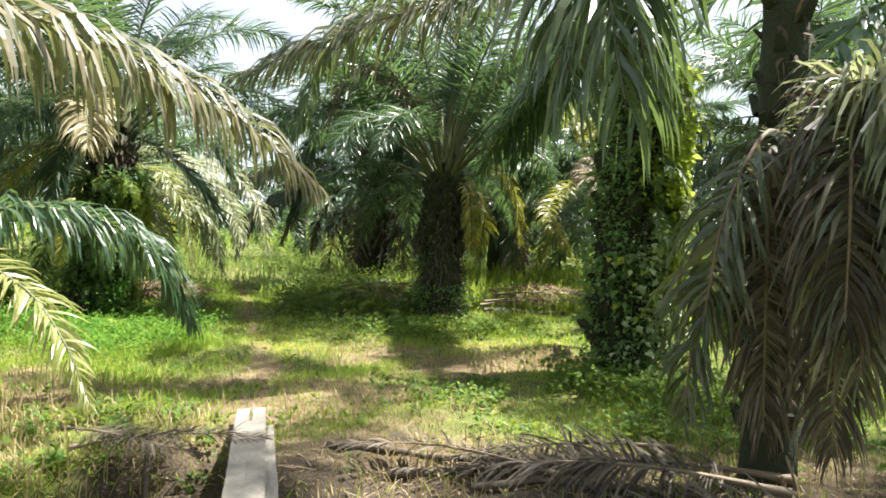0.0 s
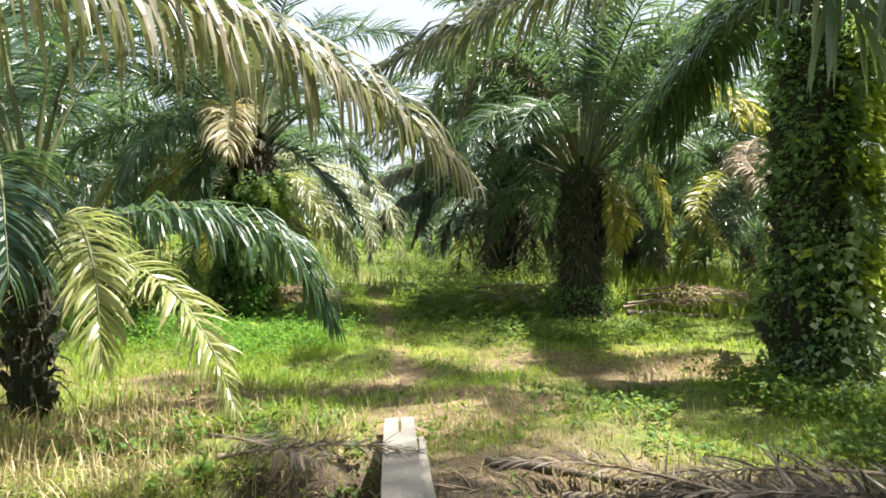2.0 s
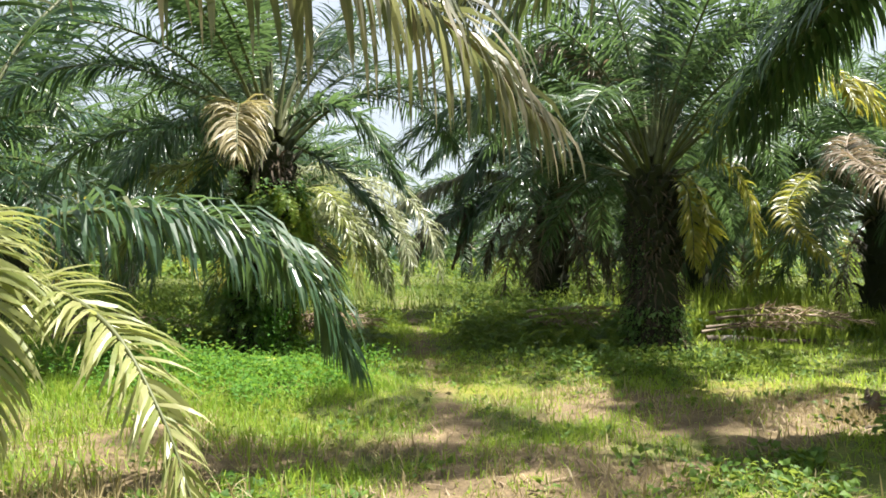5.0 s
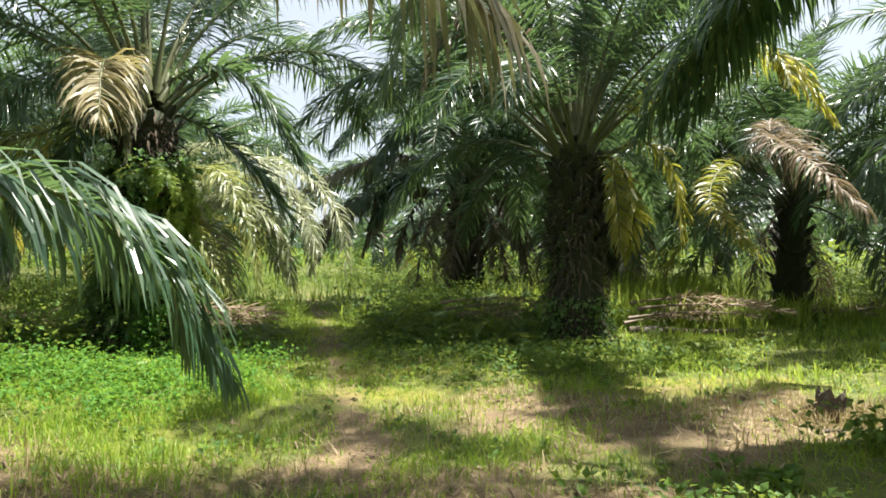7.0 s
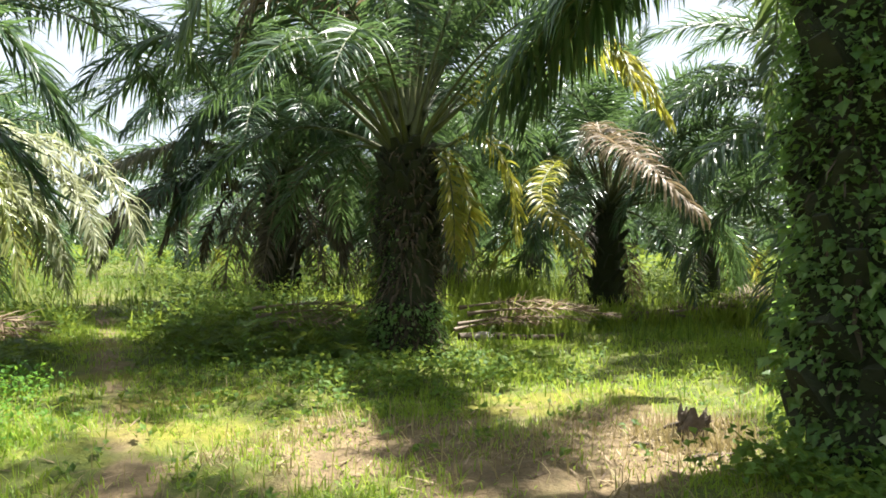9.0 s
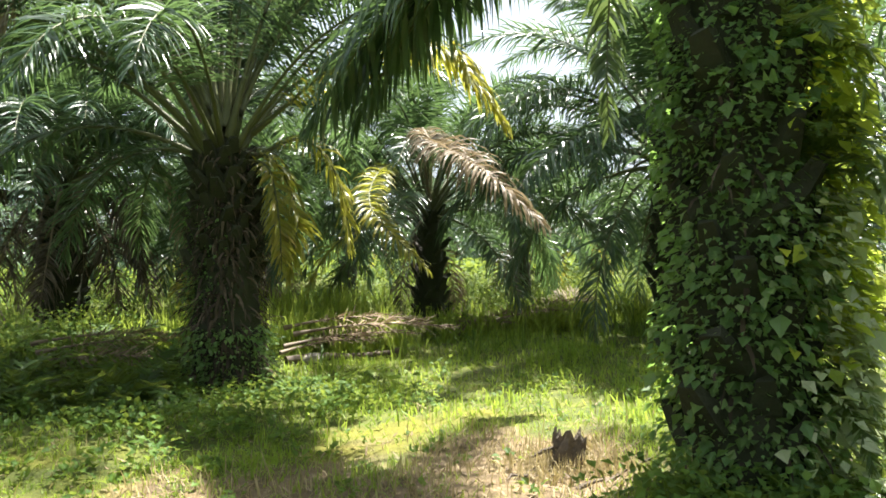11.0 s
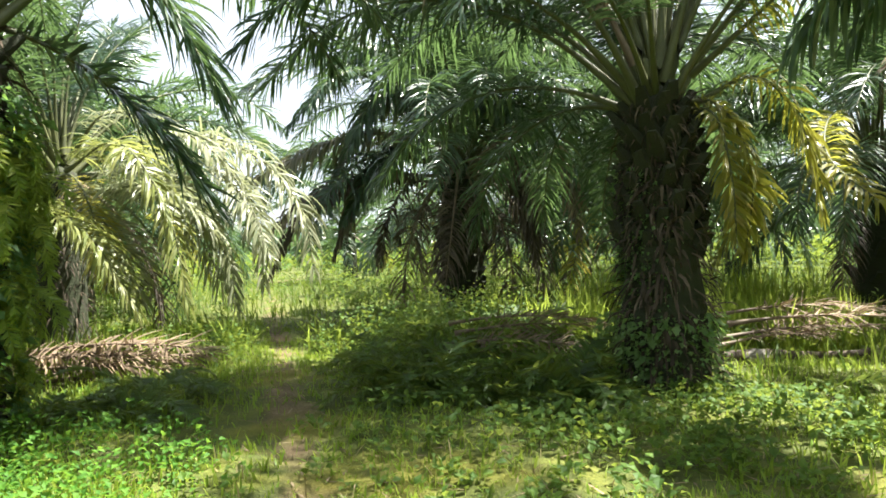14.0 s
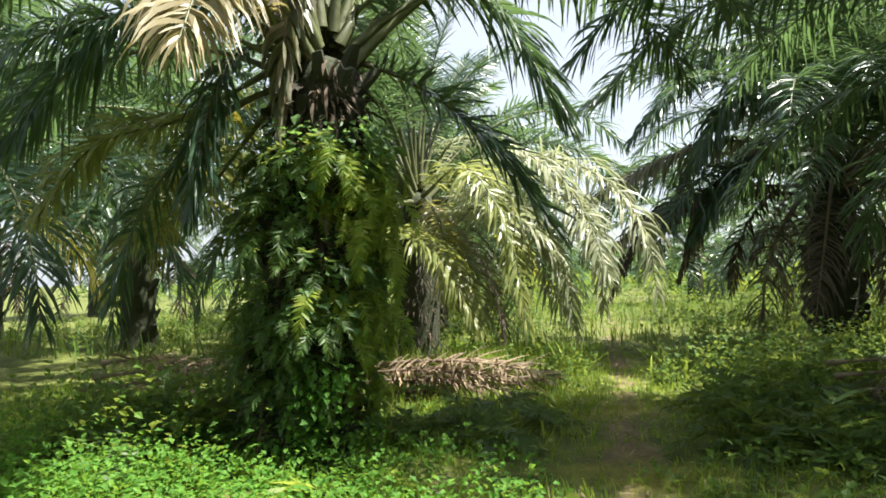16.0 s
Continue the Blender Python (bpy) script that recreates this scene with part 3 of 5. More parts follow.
# near palms
DRY = [M_RACHIS_DRY, M_LEAF_DRY]
YELLOW = [M_RACHIS, M_LEAF_YELLOW]
PALE = [M_RACHIS, M_LEAF_PALE]
LIT = [M_RACHIS, M_LEAF_LIT]
LIGHT = [M_RACHIS, M_LEAF_LIGHT]
OLD = [M_RACHIS_DRY, M_LEAF_OLD]
OLIVE = [M_RACHIS, M_LEAF_OLIVE]
WITHERED = [M_RACHIS_DRY, M_LEAF_WITHERED]
palm_c = palm(-0.25, 17.0, 3.0, 0.355, 5, 84, 0, 0, 0.95, stubs=80, stub_size=0.85, stub_from=0.45, flare=1.2, kinds={"spear", "upper"}, label="oil palm with dark shaggy trunk and upright crown beside the path", fibres=1500, thin=(10, 15, 18, 23, 28), extra=[("mid", 0, 20, 0.9, -0.2), ("mid", 1, 160, 0.9, -0.2), ("mid", 2, 195, 0.95, -0.2), ("mid", 3, 240, 0.8, -0.2), ("mid", 0, 310, 0.8, -0.2), ("mid", 1, 85, 0.9, -0.2), ("mid", 3, 50, 0.9, -0.2), ("mid", 2, 175, 1.0, -0.1), ("mid", 0, 215, 0.95, -0.1), ("low", 0, 150, 0.9, 0), ("mid", 3, 255, 0.8, -0.3), ("low", 2, 130, 0.8, 0), ("low", 1, 60, 0.8, 0), ("low", 3, 95, 0.8, 0), ("mid", 0, 100, 1.05, -0.1), ("mid", 2, 72, 1.05, -0.1), ("mid", 1, 138, 1.05, -0.1), ("upper", 3, 88, 1.05, 0), ("upper", 3, 60, 1.05, 0), ("mid", 3, 80, 1.05, -0.2), ("mid", 0, 115, 1.0, -0.2), ("upper", 2, 100, 1.05, 0), ("upper", 1, 75, 1.05, 0), ("low", 1, 108, 0.9, 0)])
own_frond(palm_c, 3, [(-0.5, 16.8, 3.3), (-1.1, 16.6, 4.5), (-1.7, 16.3, 5.0), (-2.2, 16.1, 4.8), (-2.5, 16.0, 4.0)], 0.75, 0.045, 80, 1.3, mats=WITHERED, label="pale brown withered frond")
own_frond(palm_c, 4, [(-0.1, 17.1, 2.96), (0.37, 16.9, 2.85), (0.62, 16.8, 2.15), (0.50, 16.7, 1.35)], 0.42, 0.045, 80, 0.9, mats=OLIVE, label="olive yellow hanging frond")
own_frond(palm_c, 5, [(-0.05, 17.1, 2.85), (0.25, 16.75, 2.75), (0.36, 16.6, 2.1), (0.38, 16.55, 1.45)], 0.38, 0.04, 70, 0.9, mats=OLIVE, label="olive yellow hanging frond")
own_frond(palm_c, 7, [(0.1, 17.1, 2.9), (0.8, 17.2, 3.2), (1.25, 17.2, 2.7), (1.4, 17.1, 1.7)], 0.5, 0.036, 70, 1.3, mats=OLIVE, label="olive yellow hanging frond")
own_frond(palm_c, 6, [(0.0, 16.9, 3.2), (1.2, 16.0, 4.5), (2.0, 15.3, 4.2), (2.25, 15.1, 3.85), (2.35, 15.0, 3.5)], 0.34, 0.05, 34, 0.9, mats=YELLOW, bare=0.84, label="stalk with a tuft of orange-yellow leaflets")
own_frond(palm_c, 8, [(0.1, 17.0, 3.2), (1.5, 16.2, 4.3), (2.4, 15.8, 4.1), (3.0, 15.5, 3.2)], 0.7, 0.045, 110, 1.6, mats=OLIVE, label="olive ageing frond")

palm_d = palm(2.42, 11.1, 4.3, 0.31, 8, 13, 0, 0, 1.0, stubs=80, kinds={"spear", "upper"}, fibres=260, label="oil palm with trunk wrapped in climbing vines and ferns")
own_frond(palm_d, 5, [(2.2, 11.1, 4.5), (1.3, 10.9, 4.85), (0.33, 10.6, 4.6), (-1.0, 10.3, 4.1), (-2.2, 10.1, 3.5)], 1.0, 0.036, 150, 2.0, mats=OLD, label="grey-green ageing frond arching over the path")
own_frond(palm_d, 6, [(2.6, 11.4, 4.5), (3.3, 13.4, 5.6), (3.77, 14.36, 4.35), (3.65, 14.26, 3.55), (3.66, 14.27, 2.86)], 0.55, 0.05, 120, 1.3, mats=[M_RACHIS, M_LEAF_GREY], label="green hanging frond")
own_frond(palm_d, 9, [(2.3, 11.2, 4.55), (1.0, 11.9, 5.6), (-0.7, 12.4, 5.4), (-1.8, 12.55, 4.4), (-2.25, 12.6, 3.2)], 0.95, 0.042, 130, 2.0, mats=[M_RACHIS, M_LEAF_GREY], label="grey-green frond hanging over the path")
own_frond(palm_d, 8, [(2.6, 11.0, 4.5), (3.6, 10.3, 5.2), (4.5, 9.7, 4.7), (5.1, 9.4, 3.6)], 0.95, 0.04, 125, 1.6)

for k, (dx, dy, dz) in enumerate([(0.0, 0.0, 0.0), (0.5, 0.3, 0.2), (-0.3, -0.1, -0.55), (0.25, 0.1, -0.3)]):
    # a sheaf of long fronds that hangs in the shade between the two trunks
    own_frond(palm_d, 60 + k, [(2.3, 11.3, 4.5), (2.2 + dx * 0.3, 12.5 + dy * 0.4, 5.2 + dz), (1.85 + dx * 0.6, 13.9 + dy * 0.7, 5.0 + dz), (1.3 + dx, 14.9 + dy, 4.25 + dz * 0.8), (0.85 + dx, 15.45 + dy, 3.3 + dz * 0.5)], 1.05, 0.058, 110, 2.6)

palm_h = palm(2.78, 7.5, 4.5, 0.18, 11, 12, 0, 0, 0.72, stubs=60, stub_size=0.45, kinds={"spear", "upper"}, skip=((140, 320),), fibres=200, label="slender oil palm with grey withered fronds hanging round its trunk")
for k, (dx, dy, dz) in enumerate([(0.0, 0.0, 0.0), (-0.16, 0.3, 0.08), (0.14, 0.25, 0.12)]):
    # fronds that hang over the ditch in front of the plank
    own_frond(palm_h, 90 + k, [(2.7, 7.4, 4.6), (2.1, 6.4, 5.0), (1.35 + dx, 5.7 + dy, 4.2), (1.08 + dx, 5.2 + dy, 3.2 + dz), (1.06 + dx, 4.9 + dy, 2.65 + dz), (1.1 + dx, 4.75 + dy, 2.25 + dz)], 0.95, 0.044, 125, 2.4, ragged=0.15, mats=[M_RACHIS, M_LEAF_GREY], label="grey-green frond hanging over the ditch")
own_frond(palm_h, 10, [(2.85, 7.4, 2.45), (2.5, 7.05, 2.5), (2.2, 6.9, 1.95), (2.05, 6.8, 1.2)], 0.7, 0.036, 90, 2.0, ragged=0.25, mats=OLD, label="grey-green frond hanging beside the trunk")
own_frond(palm_h, 11, [(2.9, 7.2, 2.4), (3.15, 6.7, 2.8), (3.15, 6.2, 2.4), (3.1, 6.0, 1.6)], 0.85, 0.034, 120, 2.4, ragged=0.2, mats=OLD, label="grey ageing frond")
own_frond(palm_h, 12, [(2.65, 7.4, 1.9), (2.25, 7.1, 1.65), (2.06, 7.0, 1.1), (2.0, 6.96, 0.6)], 0.55, 0.03, 80, 2.0, ragged=0.3, mats=OLD, label="grey withered hanging frond")
# pale leaf colour used here for the grey sheen
own_frond(palm_h, 18, [(2.8, 7.4, 2.45), (2.9, 6.85, 2.8), (3.05, 6.4, 2.6), (3.15, 6.2, 1.95)], 0.7, 0.04, 90, 1.6, ragged=0.2, mats=LIT, label="grey ageing frond")
own_frond(palm_h, 13, [(2.9, 7.3, 2.4), (3.5, 6.9, 3.2), (3.9, 6.6, 3.1), (4.2, 6.3, 2.3)], 0.9, 0.036, 120, 2.0, ragged=0.2, mats=OLD, label="grey ageing frond")
own_frond(palm_h, 14, [(2.8, 7.2, 2.3), (2.85, 6.7, 2.6), (2.75, 6.4, 2.1), (2.7, 6.3, 1.3)], 0.8, 0.03, 110, 2.4, mats=DRY, label="grey withered hanging frond")

own_frond(palm_h, 15, [(2.7, 7.35, 2.2), (2.55, 7.1, 2.4), (2.5, 6.95, 1.6), (2.5, 6.9, 0.5)], 0.6, 0.03, 120, 2.4, mats=DRY, label="grey withered hanging frond")
own_frond(palm_h, 16, [(2.9, 7.35, 2.1), (2.95, 7.0, 2.2), (2.9, 6.8, 1.4), (2.88, 6.75, 0.4)], 0.6, 0.03, 120, 2.4, mats=DRY, label="grey withered hanging frond")
own_frond(palm_h, 17, [(2.85, 7.3, 2.6), (2.9, 6.9, 2.9), (2.85, 6.5, 2.3), (2.8, 6.3, 1.0)], 0.8, 0.034, 120, 2.4, ragged=0.2, mats=OLD, label="grey ageing frond")

palm_l = palm(-4.75, 8.0, 1.7, 0.15, 14, 18, 0, 0, 0.75, stubs=50, stub_size=0.55, kinds={"spear", "upper"}, start=40, skip=((250, 350),), fibres=260, label="low oil palm with long fronds arching down to the grass")
own_frond(palm_l, 13, [(-4.6, 7.9, 1.5), (-3.9, 8.0, 1.78), (-3.25, 8.5, 1.84), (-2.75, 9.05, 1.5), (-2.45, 9.37, 0.78)], 0.8, 0.034, 150, 2.2)
own_frond(palm_l, 14, [(-4.6, 7.8, 1.6), (-3.9, 7.5, 1.75), (-3.45, 7.2, 1.4), (-3.25, 7.05, 0.7)], 0.5, 0.028, 120, 1.0, mats=LIGHT)
own_frond(palm_l, 15, [(-4.5, 7.8, 1.3), (-3.6, 7.6, 1.4), (-3.0, 7.5, 1.2), (-2.6, 7.4, 0.8), (-2.36, 7.35, 0.36)], 0.42, 0.026, 110, 0.8, mats=LIGHT, label="pale yellow-green frond drooping to the grass")
own_frond(palm_l, 16, [(-4.8, 7.8, 1.9), (-4.4, 7.3, 2.2), (-4.0, 6.95, 1.9), (-3.75, 6.75, 1.3)], 0.8, 0.034, 120, 1.8)
own_frond(palm_l, 17, [(-4.8, 7.6, 1.2), (-4.5, 7.0, 1.2), (-4.2, 6.6, 0.95), (-4.0, 6.4, 0.5)], 0.45, 0.03, 80, 0.9, mats=LIGHT, label="yellowing frond drooping to the grass")

palm_k = palm(-5.2, 2.8, 2.6, 0.33, 41, 26, 0, 0, 1.0, stubs=30, kinds={"spear", "upper", "mid"}, skip=((310, 85),), label="oil palm with a long grey-green frond arching over the plank")
own_frond(palm_k, 18, [(-5.0, 3.1, 2.7), (-4.0, 4.0, 3.1), (-2.6, 5.5, 3.0), (-1.73, 6.42, 2.82), (-1.15, 7.15, 2.5), (-0.75, 7.6, 2.1)], 0.92, 0.034, 175, 3.0, mats=OLD, label="long grey-green frond with browning leaflets")

palm_f = palm(-6.2, 14.3, 3.3, 0.34, 17, 54, 0, 0, 0.92, stubs=90, stub_size=0.75, lean=(0.3, 0.0), kinds={"spear", "upper", "mid"}, skip=((285, 30),), fibres=1500, label="oil palm with fern-covered trunk beside the path", extra=[("low", 0, 200, 0.8, 0), ("low", 1, 250, 0.62, 0), ("droop", 3, 215, 0.7, 0), ("yellow", 1, 190, 0.7, 0)])
own_frond(palm_f, 19, [(-6.0, 14.5, 3.45), (-5.43, 14.85, 3.2), (-4.82, 15.1, 2.65), (-4.3, 15.3, 1.9)], 0.72, 0.034, 140, 0.25, 10)
own_frond(palm_f, 20, [(-6.0, 14.4, 3.55), (-5.36, 14.65, 4.0), (-4.68, 14.9, 3.75), (-4.1, 15.1, 2.75)], 0.85, 0.034, 150, 0.6, 12)
own_frond(palm_f, 21, [(-6.0, 14.0, 3.4), (-5.9, 13.4, 3.75), (-5.65, 12.9, 3.5), (-5.4, 12.5, 2.9)], 0.75, 0.04, 100, 1.5, mats=PALE, label="bleached straw-coloured hanging frond")
own_frond(palm_f, 22, [(-6.1, 14.2, 3.5), (-6.32, 13.6, 3.75), (-6.75, 12.9, 3.35), (-7.15, 12.4, 2.5)], 0.85, 0.036, 125, 1.2)
own_frond(palm_f, 23, [(-6.2, 14.2, 3.45), (-6.4, 13.85, 3.4), (-6.5, 13.6, 2.9), (-6.55, 13.45, 2.0)], 0.6, 0.036, 100, 1.6)
# light leaf colour in place of sun, as the crown shades these two
own_frond(palm_f, 24, [(-6.4, 14.3, 3.4), (-7.4, 14.0, 3.0), (-7.95, 13.5, 2.75), (-8.35, 13.2, 2.1)], 0.6, 0.036, 110, 1.0, mats=LIGHT, label="pale yellow-green frond, lightened to look sunlit")
own_frond(palm_f, 25, [(-6.5, 14.4, 3.2), (-7.7, 14.3, 2.2), (-8.3, 14.05, 1.95), (-8.5, 13.95, 1.35)], 0.5, 0.036, 90, 1.2, mats=LIGHT, label="pale yellow-green frond, lightened to look sunlit")
own_frond(palm_f, 26, [(-6.0, 14.2, 3.6), (-5.95, 14.0, 4.1), (-5.9, 13.85, 3.5), (-5.93, 13.8, 2.65)], 0.4, 0.045, 90, 2.4, mats=[M_RACHIS_DRY, M_LEAF_OLD], label="brown withered frond hanging straight down")

palm_b = palm(-3.1, 25.6, 3.4, 0.42, 23, 80, 1, 0, 1.05, skip=((158, 216),), kinds={"spear", "upper", "mid"}, stubs=60, label="oil palm with many dark withered fronds in its crown", extra=[("dead", 0, 200, 0.6, 0), ("low", 0, 205, 1.05, 0), ("low", 1, 190, 1.05, 0), ("dead", 3, 170, 0.8, 0), ("low", 2, 230, 0.9, 0), ("low", 3, 330, 1.0, 0), ("dead", 3, 300, 0.6, 0), ("low", 0, 270, 0.9, 0), ("low", 2, 20, 1.0, 0), ("low", 1, 60, 1.0, 0), ("mid", 3, 345, 1.05, 0), ("mid", 2, 40, 1.05, 0), ("dead", 1, 250, 0.8, 0), ("dead", 2, 225, 1.0, 0), ("dead", 0, 275, 1.0, 0), ("dead", 3, 320, 1.0, 0), ("dead", 1, 350, 1.0, 0)])
own_frond(palm_b, 240, [(-2.86, 25.34, 3.44), (-1.55, 24.7, 4.0), (-0.73, 24.28, 3.12), (-0.55, 24.07, 1.65)], 0.7, 0.055, 90, 2.2, mats=WITHERED, label="pale brown withered hanging frond")
own_frond(palm_b, 241, [(-2.87, 25.34, 3.31), (-2.06, 24.72, 3.58), (-1.53, 24.3, 2.78), (-1.51, 24.1, 1.57)], 0.6, 0.055, 80, 2.2, mats=DRY, label="dark withered hanging frond")
own_frond(palm_b, 242, [(-3.12, 25.35, 3.45), (-4.26, 24.58, 3.76), (-5.05, 24.2, 2.89), (-5.65, 24.01, 1.48)], 0.8, 0.055, 100, 2.4, mats=DRY, label="dark withered hanging frond")
own_frond(palm_b, 243, [(-2.98, 25.34, 3.7), (-3.71, 24.36, 4.56), (-4.67, 23.79, 4.47), (-5.42, 23.41, 3.18)], 0.9, 0.055, 110, 2.4, mats=OLD, label="grey ageing frond")
own_frond(palm_b, 40, [(-3.27, 25.50, 3.13), (-3.97, 25.00, 3.14), (-4.54, 24.50, 2.33), (-4.76, 24.20, 1.10)], 0.5, 0.045, 70, 1.6, mats=DRY, label="dark withered arching frond")
own_frond(palm_b, 41, [(-3.22, 25.3, 3.3), (-4.28, 24.3, 4.0), (-5.67, 23.5, 3.7), (-7.0, 22.8, 2.95)], 0.8, 0.05, 120, 2.4, mats=OLD, label="grey ageing frond arching towards the path")
own_frond(palm_b, 42, [(-3.2, 25.3, 3.55), (-3.9, 24.4, 5.6), (-5.0, 23.5, 5.4), (-6.1, 22.7, 4.0)], 1.0, 0.055, 120, 2.2)
own_frond(palm_b, 43, [(-3.22, 25.3, 3.1), (-4.65, 24.2, 3.16), (-5.9, 23.45, 2.7), (-6.85, 23.0, 1.8)], 0.7, 0.055, 100, 2.2, mats=DRY, label="dark withered hanging frond")
own_frond(palm_b, 44, [(-3.24, 25.40, 3.00), (-5.08, 24.60, 3.06), (-6.37, 24.10, 2.28), (-6.96, 23.80, 1.12)], 0.75, 0.06, 90, 2.2, mats=DRY, label="dark withered hanging frond")
own_frond(palm_b, 45, [(-3.24, 25.40, 3.20), (-4.03, 24.30, 3.62), (-4.62, 23.50, 3.14), (-5.16, 23.00, 2.18)], 0.9, 0.06, 100, 2.2)
own_frond(palm_b, 46, [(-3.00, 25.40, 3.10), (-2.12, 24.60, 3.06), (-1.61, 24.20, 2.29), (-1.43, 24.00, 1.30)], 0.75, 0.06, 90, 2.2, mats=DRY, label="dark withered hanging frond")
own_frond(palm_b, 47, [(-3.00, 25.40, 3.40), (-2.34, 24.30, 4.40), (-1.63, 23.60, 4.17), (-1.05, 23.00, 3.26)], 0.9, 0.06, 110, 2.2)
own_frond(palm_b, 48, [(-3.2, 25.3, 3.55), (-3.46, 24.5, 4.65), (-4.45, 23.4, 4.6), (-5.0, 22.85, 3.5)], 1.0, 0.055, 120, 2.2)
palm_e = palm(5.1, 24.0, 2.7, 0.34, 29, 46, 2, 1, 1.0, stubs=40, extra=[("mid", 0, 165, 1.1, 0), ("mid", 1, 185, 1.1, 0), ("mid", 2, 205, 1.05, 0), ("upper", 3, 175, 1.15, 0), ("upper", 2, 195, 1.1, 0)])
own_frond(palm_e, 24, [(4.7, 22.8, 2.9), (3.7, 20.5, 4.0), (2.9, 17.8, 3.35), (2.82, 16.0, 2.75), (3.2, 15.0, 1.95)], 0.75, 0.042, 130, 2.0, bare=0.45, mats=WITHERED, label="pale bleached withered frond")
own_frond(palm_e, 25, [(4.6, 23.0, 2.8), (3.2, 21.0, 3.4), (2.1, 18.6, 2.45), (2.5, 17.1, 1.4)], 0.55, 0.045, 100, 1.4, bare=0.35, mats=OLIVE, label="olive yellow hanging frond")
palm_g = palm(8.3, 18.8, 3.4, 0.36, 31, 60, 2, 0, 1.0, stubs=50, fibres=500)
own_frond(palm_g, 35, [(8.0, 18.6, 3.6), (6.2, 17.3, 3.75), (5.15, 16.9, 3.45), (4.1, 16.6, 2.95), (3.5, 16.4, 2.3)], 0.95, 0.045, 120, 1.8)
palm_j = palm(-9.6, 20.8, 3.0, 0.38, 37, 54, 3, 1, 1.0, stubs=0, fibres=600, skip=((285, 45),), label="oil palm beside the path, drooping fronds coloured pale for sunlight", extra=[("yellow", 1, 315, 0.8, 0), ("yellow", 2, 280, 0.8, 0)])
# pale leaf colours here stand for sun on the fronds
own_frond(palm_j, 50, [(-8.93, 20.60, 3.17), (-7.11, 20.00, 3.06), (-5.74, 19.30, 2.38), (-5.11, 18.80, 1.41)], 0.85, 0.042, 100, 1.5, mats=LIT, label="drooping frond, pale green put on for sunlight")
own_frond(palm_j, 51, [(-9.07, 20.60, 2.66), (-7.32, 19.80, 2.42), (-6.39, 19.30, 1.75), (-5.86, 19.00, 0.94)], 0.85, 0.042, 100, 1.5, mats=LIT, label="drooping frond, pale green put on for sunlight")
own_frond(palm_j, 52, [(-8.94, 20.80, 3.40), (-6.94, 20.50, 3.48), (-5.73, 20.20, 2.97), (-5.05, 20.00, 2.14), (-4.84, 19.80, 1.23)], 0.85, 0.042, 100, 1.5, mats=LIT, label="drooping frond, pale green put on for sunlight")
own_frond(palm_j, 53, [(-9.18, 20.40, 2.45), (-8.17, 19.60, 2.17), (-7.45, 19.20, 1.51), (-7.15, 19.00, 0.84)], 0.85, 0.042, 100, 1.5, mats=LIT, label="drooping frond, pale green put on for sunlight")
own_frond(palm_j, 54, [(-9.06, 20.60, 2.87), (-7.75, 20.00, 2.92), (-6.66, 19.50, 2.53), (-6.07, 19.20, 1.82)], 0.85, 0.042, 100, 1.5, mats=LIT, label="drooping frond, pale green put on for sunlight")
# more fronds lightened in colour to look sunlit
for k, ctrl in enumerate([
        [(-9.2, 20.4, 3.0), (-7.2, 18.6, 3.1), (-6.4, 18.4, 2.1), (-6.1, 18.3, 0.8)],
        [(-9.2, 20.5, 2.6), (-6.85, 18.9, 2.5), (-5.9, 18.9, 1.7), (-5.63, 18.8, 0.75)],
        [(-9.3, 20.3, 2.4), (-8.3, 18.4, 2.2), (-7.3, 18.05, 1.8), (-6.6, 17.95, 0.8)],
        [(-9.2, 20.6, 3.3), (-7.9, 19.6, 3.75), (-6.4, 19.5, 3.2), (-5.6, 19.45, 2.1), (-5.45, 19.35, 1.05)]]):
    own_frond(palm_j, 150 + k, ctrl, 0.7, 0.042, 110, 1.4, mats=LIT if k % 2 else LIGHT, label="drooping frond, pale green put on for sunlight")
# rows behind
rngp = np.random.default_rng(77)
FAR = [(1.0, 28.8), (-13.5, 13.5), (-14.5, 27.5), (2.5, 33), (-4, 36), (11, 30), (12.6, 20.6), (16, 23), (17, 13), (14.5, 9.0), (-17, 20), (-21, 29), (-18, 36), (7, 40), (16, 37), (22, 29), (-24, 20), (-27, 37), (0, 45), (-25, 46), (10, 48), (24, 45), (-34, 29), (-34, 46), (-11, 47), (31, 36), (34, 48), (26, 18), (-22, 11), (4, 56), (-26, 57), (19, 58), (-6, 60), (40, 60), (-45, 55), (-34, 70), (-12, 76), (8, 70), (28, 70)]
for k, (x, y) in enumerate(FAR):
    palm(x + rngp.normal(0, 0.4), y + rngp.normal(0, 0.4), rngp.uniform(2.4, 3.8), 0.38, 100 + k, 46, int(rngp.integers(1, 4)), 1, rngp.uniform(0.95, 1.15), stubs=0 if y > 25 else 24, kinds={"spear", "upper", "mid", "low"}, start=rngp.uniform(0, 360), far=math.hypot(x, y - 9) > 15)
# unseen palms behind the camera; the last, on the right, added for its shade
for k, (x, y) in enumerate([(5.5, -0.5), (0.5, -7.0), (-10, -3), (7.6, 9.8)]):
    palm(x, y, 4.2, 0.38, 200 + k, 26, 2, 0, 1.0, stubs=0, start=60 * k, far=True)


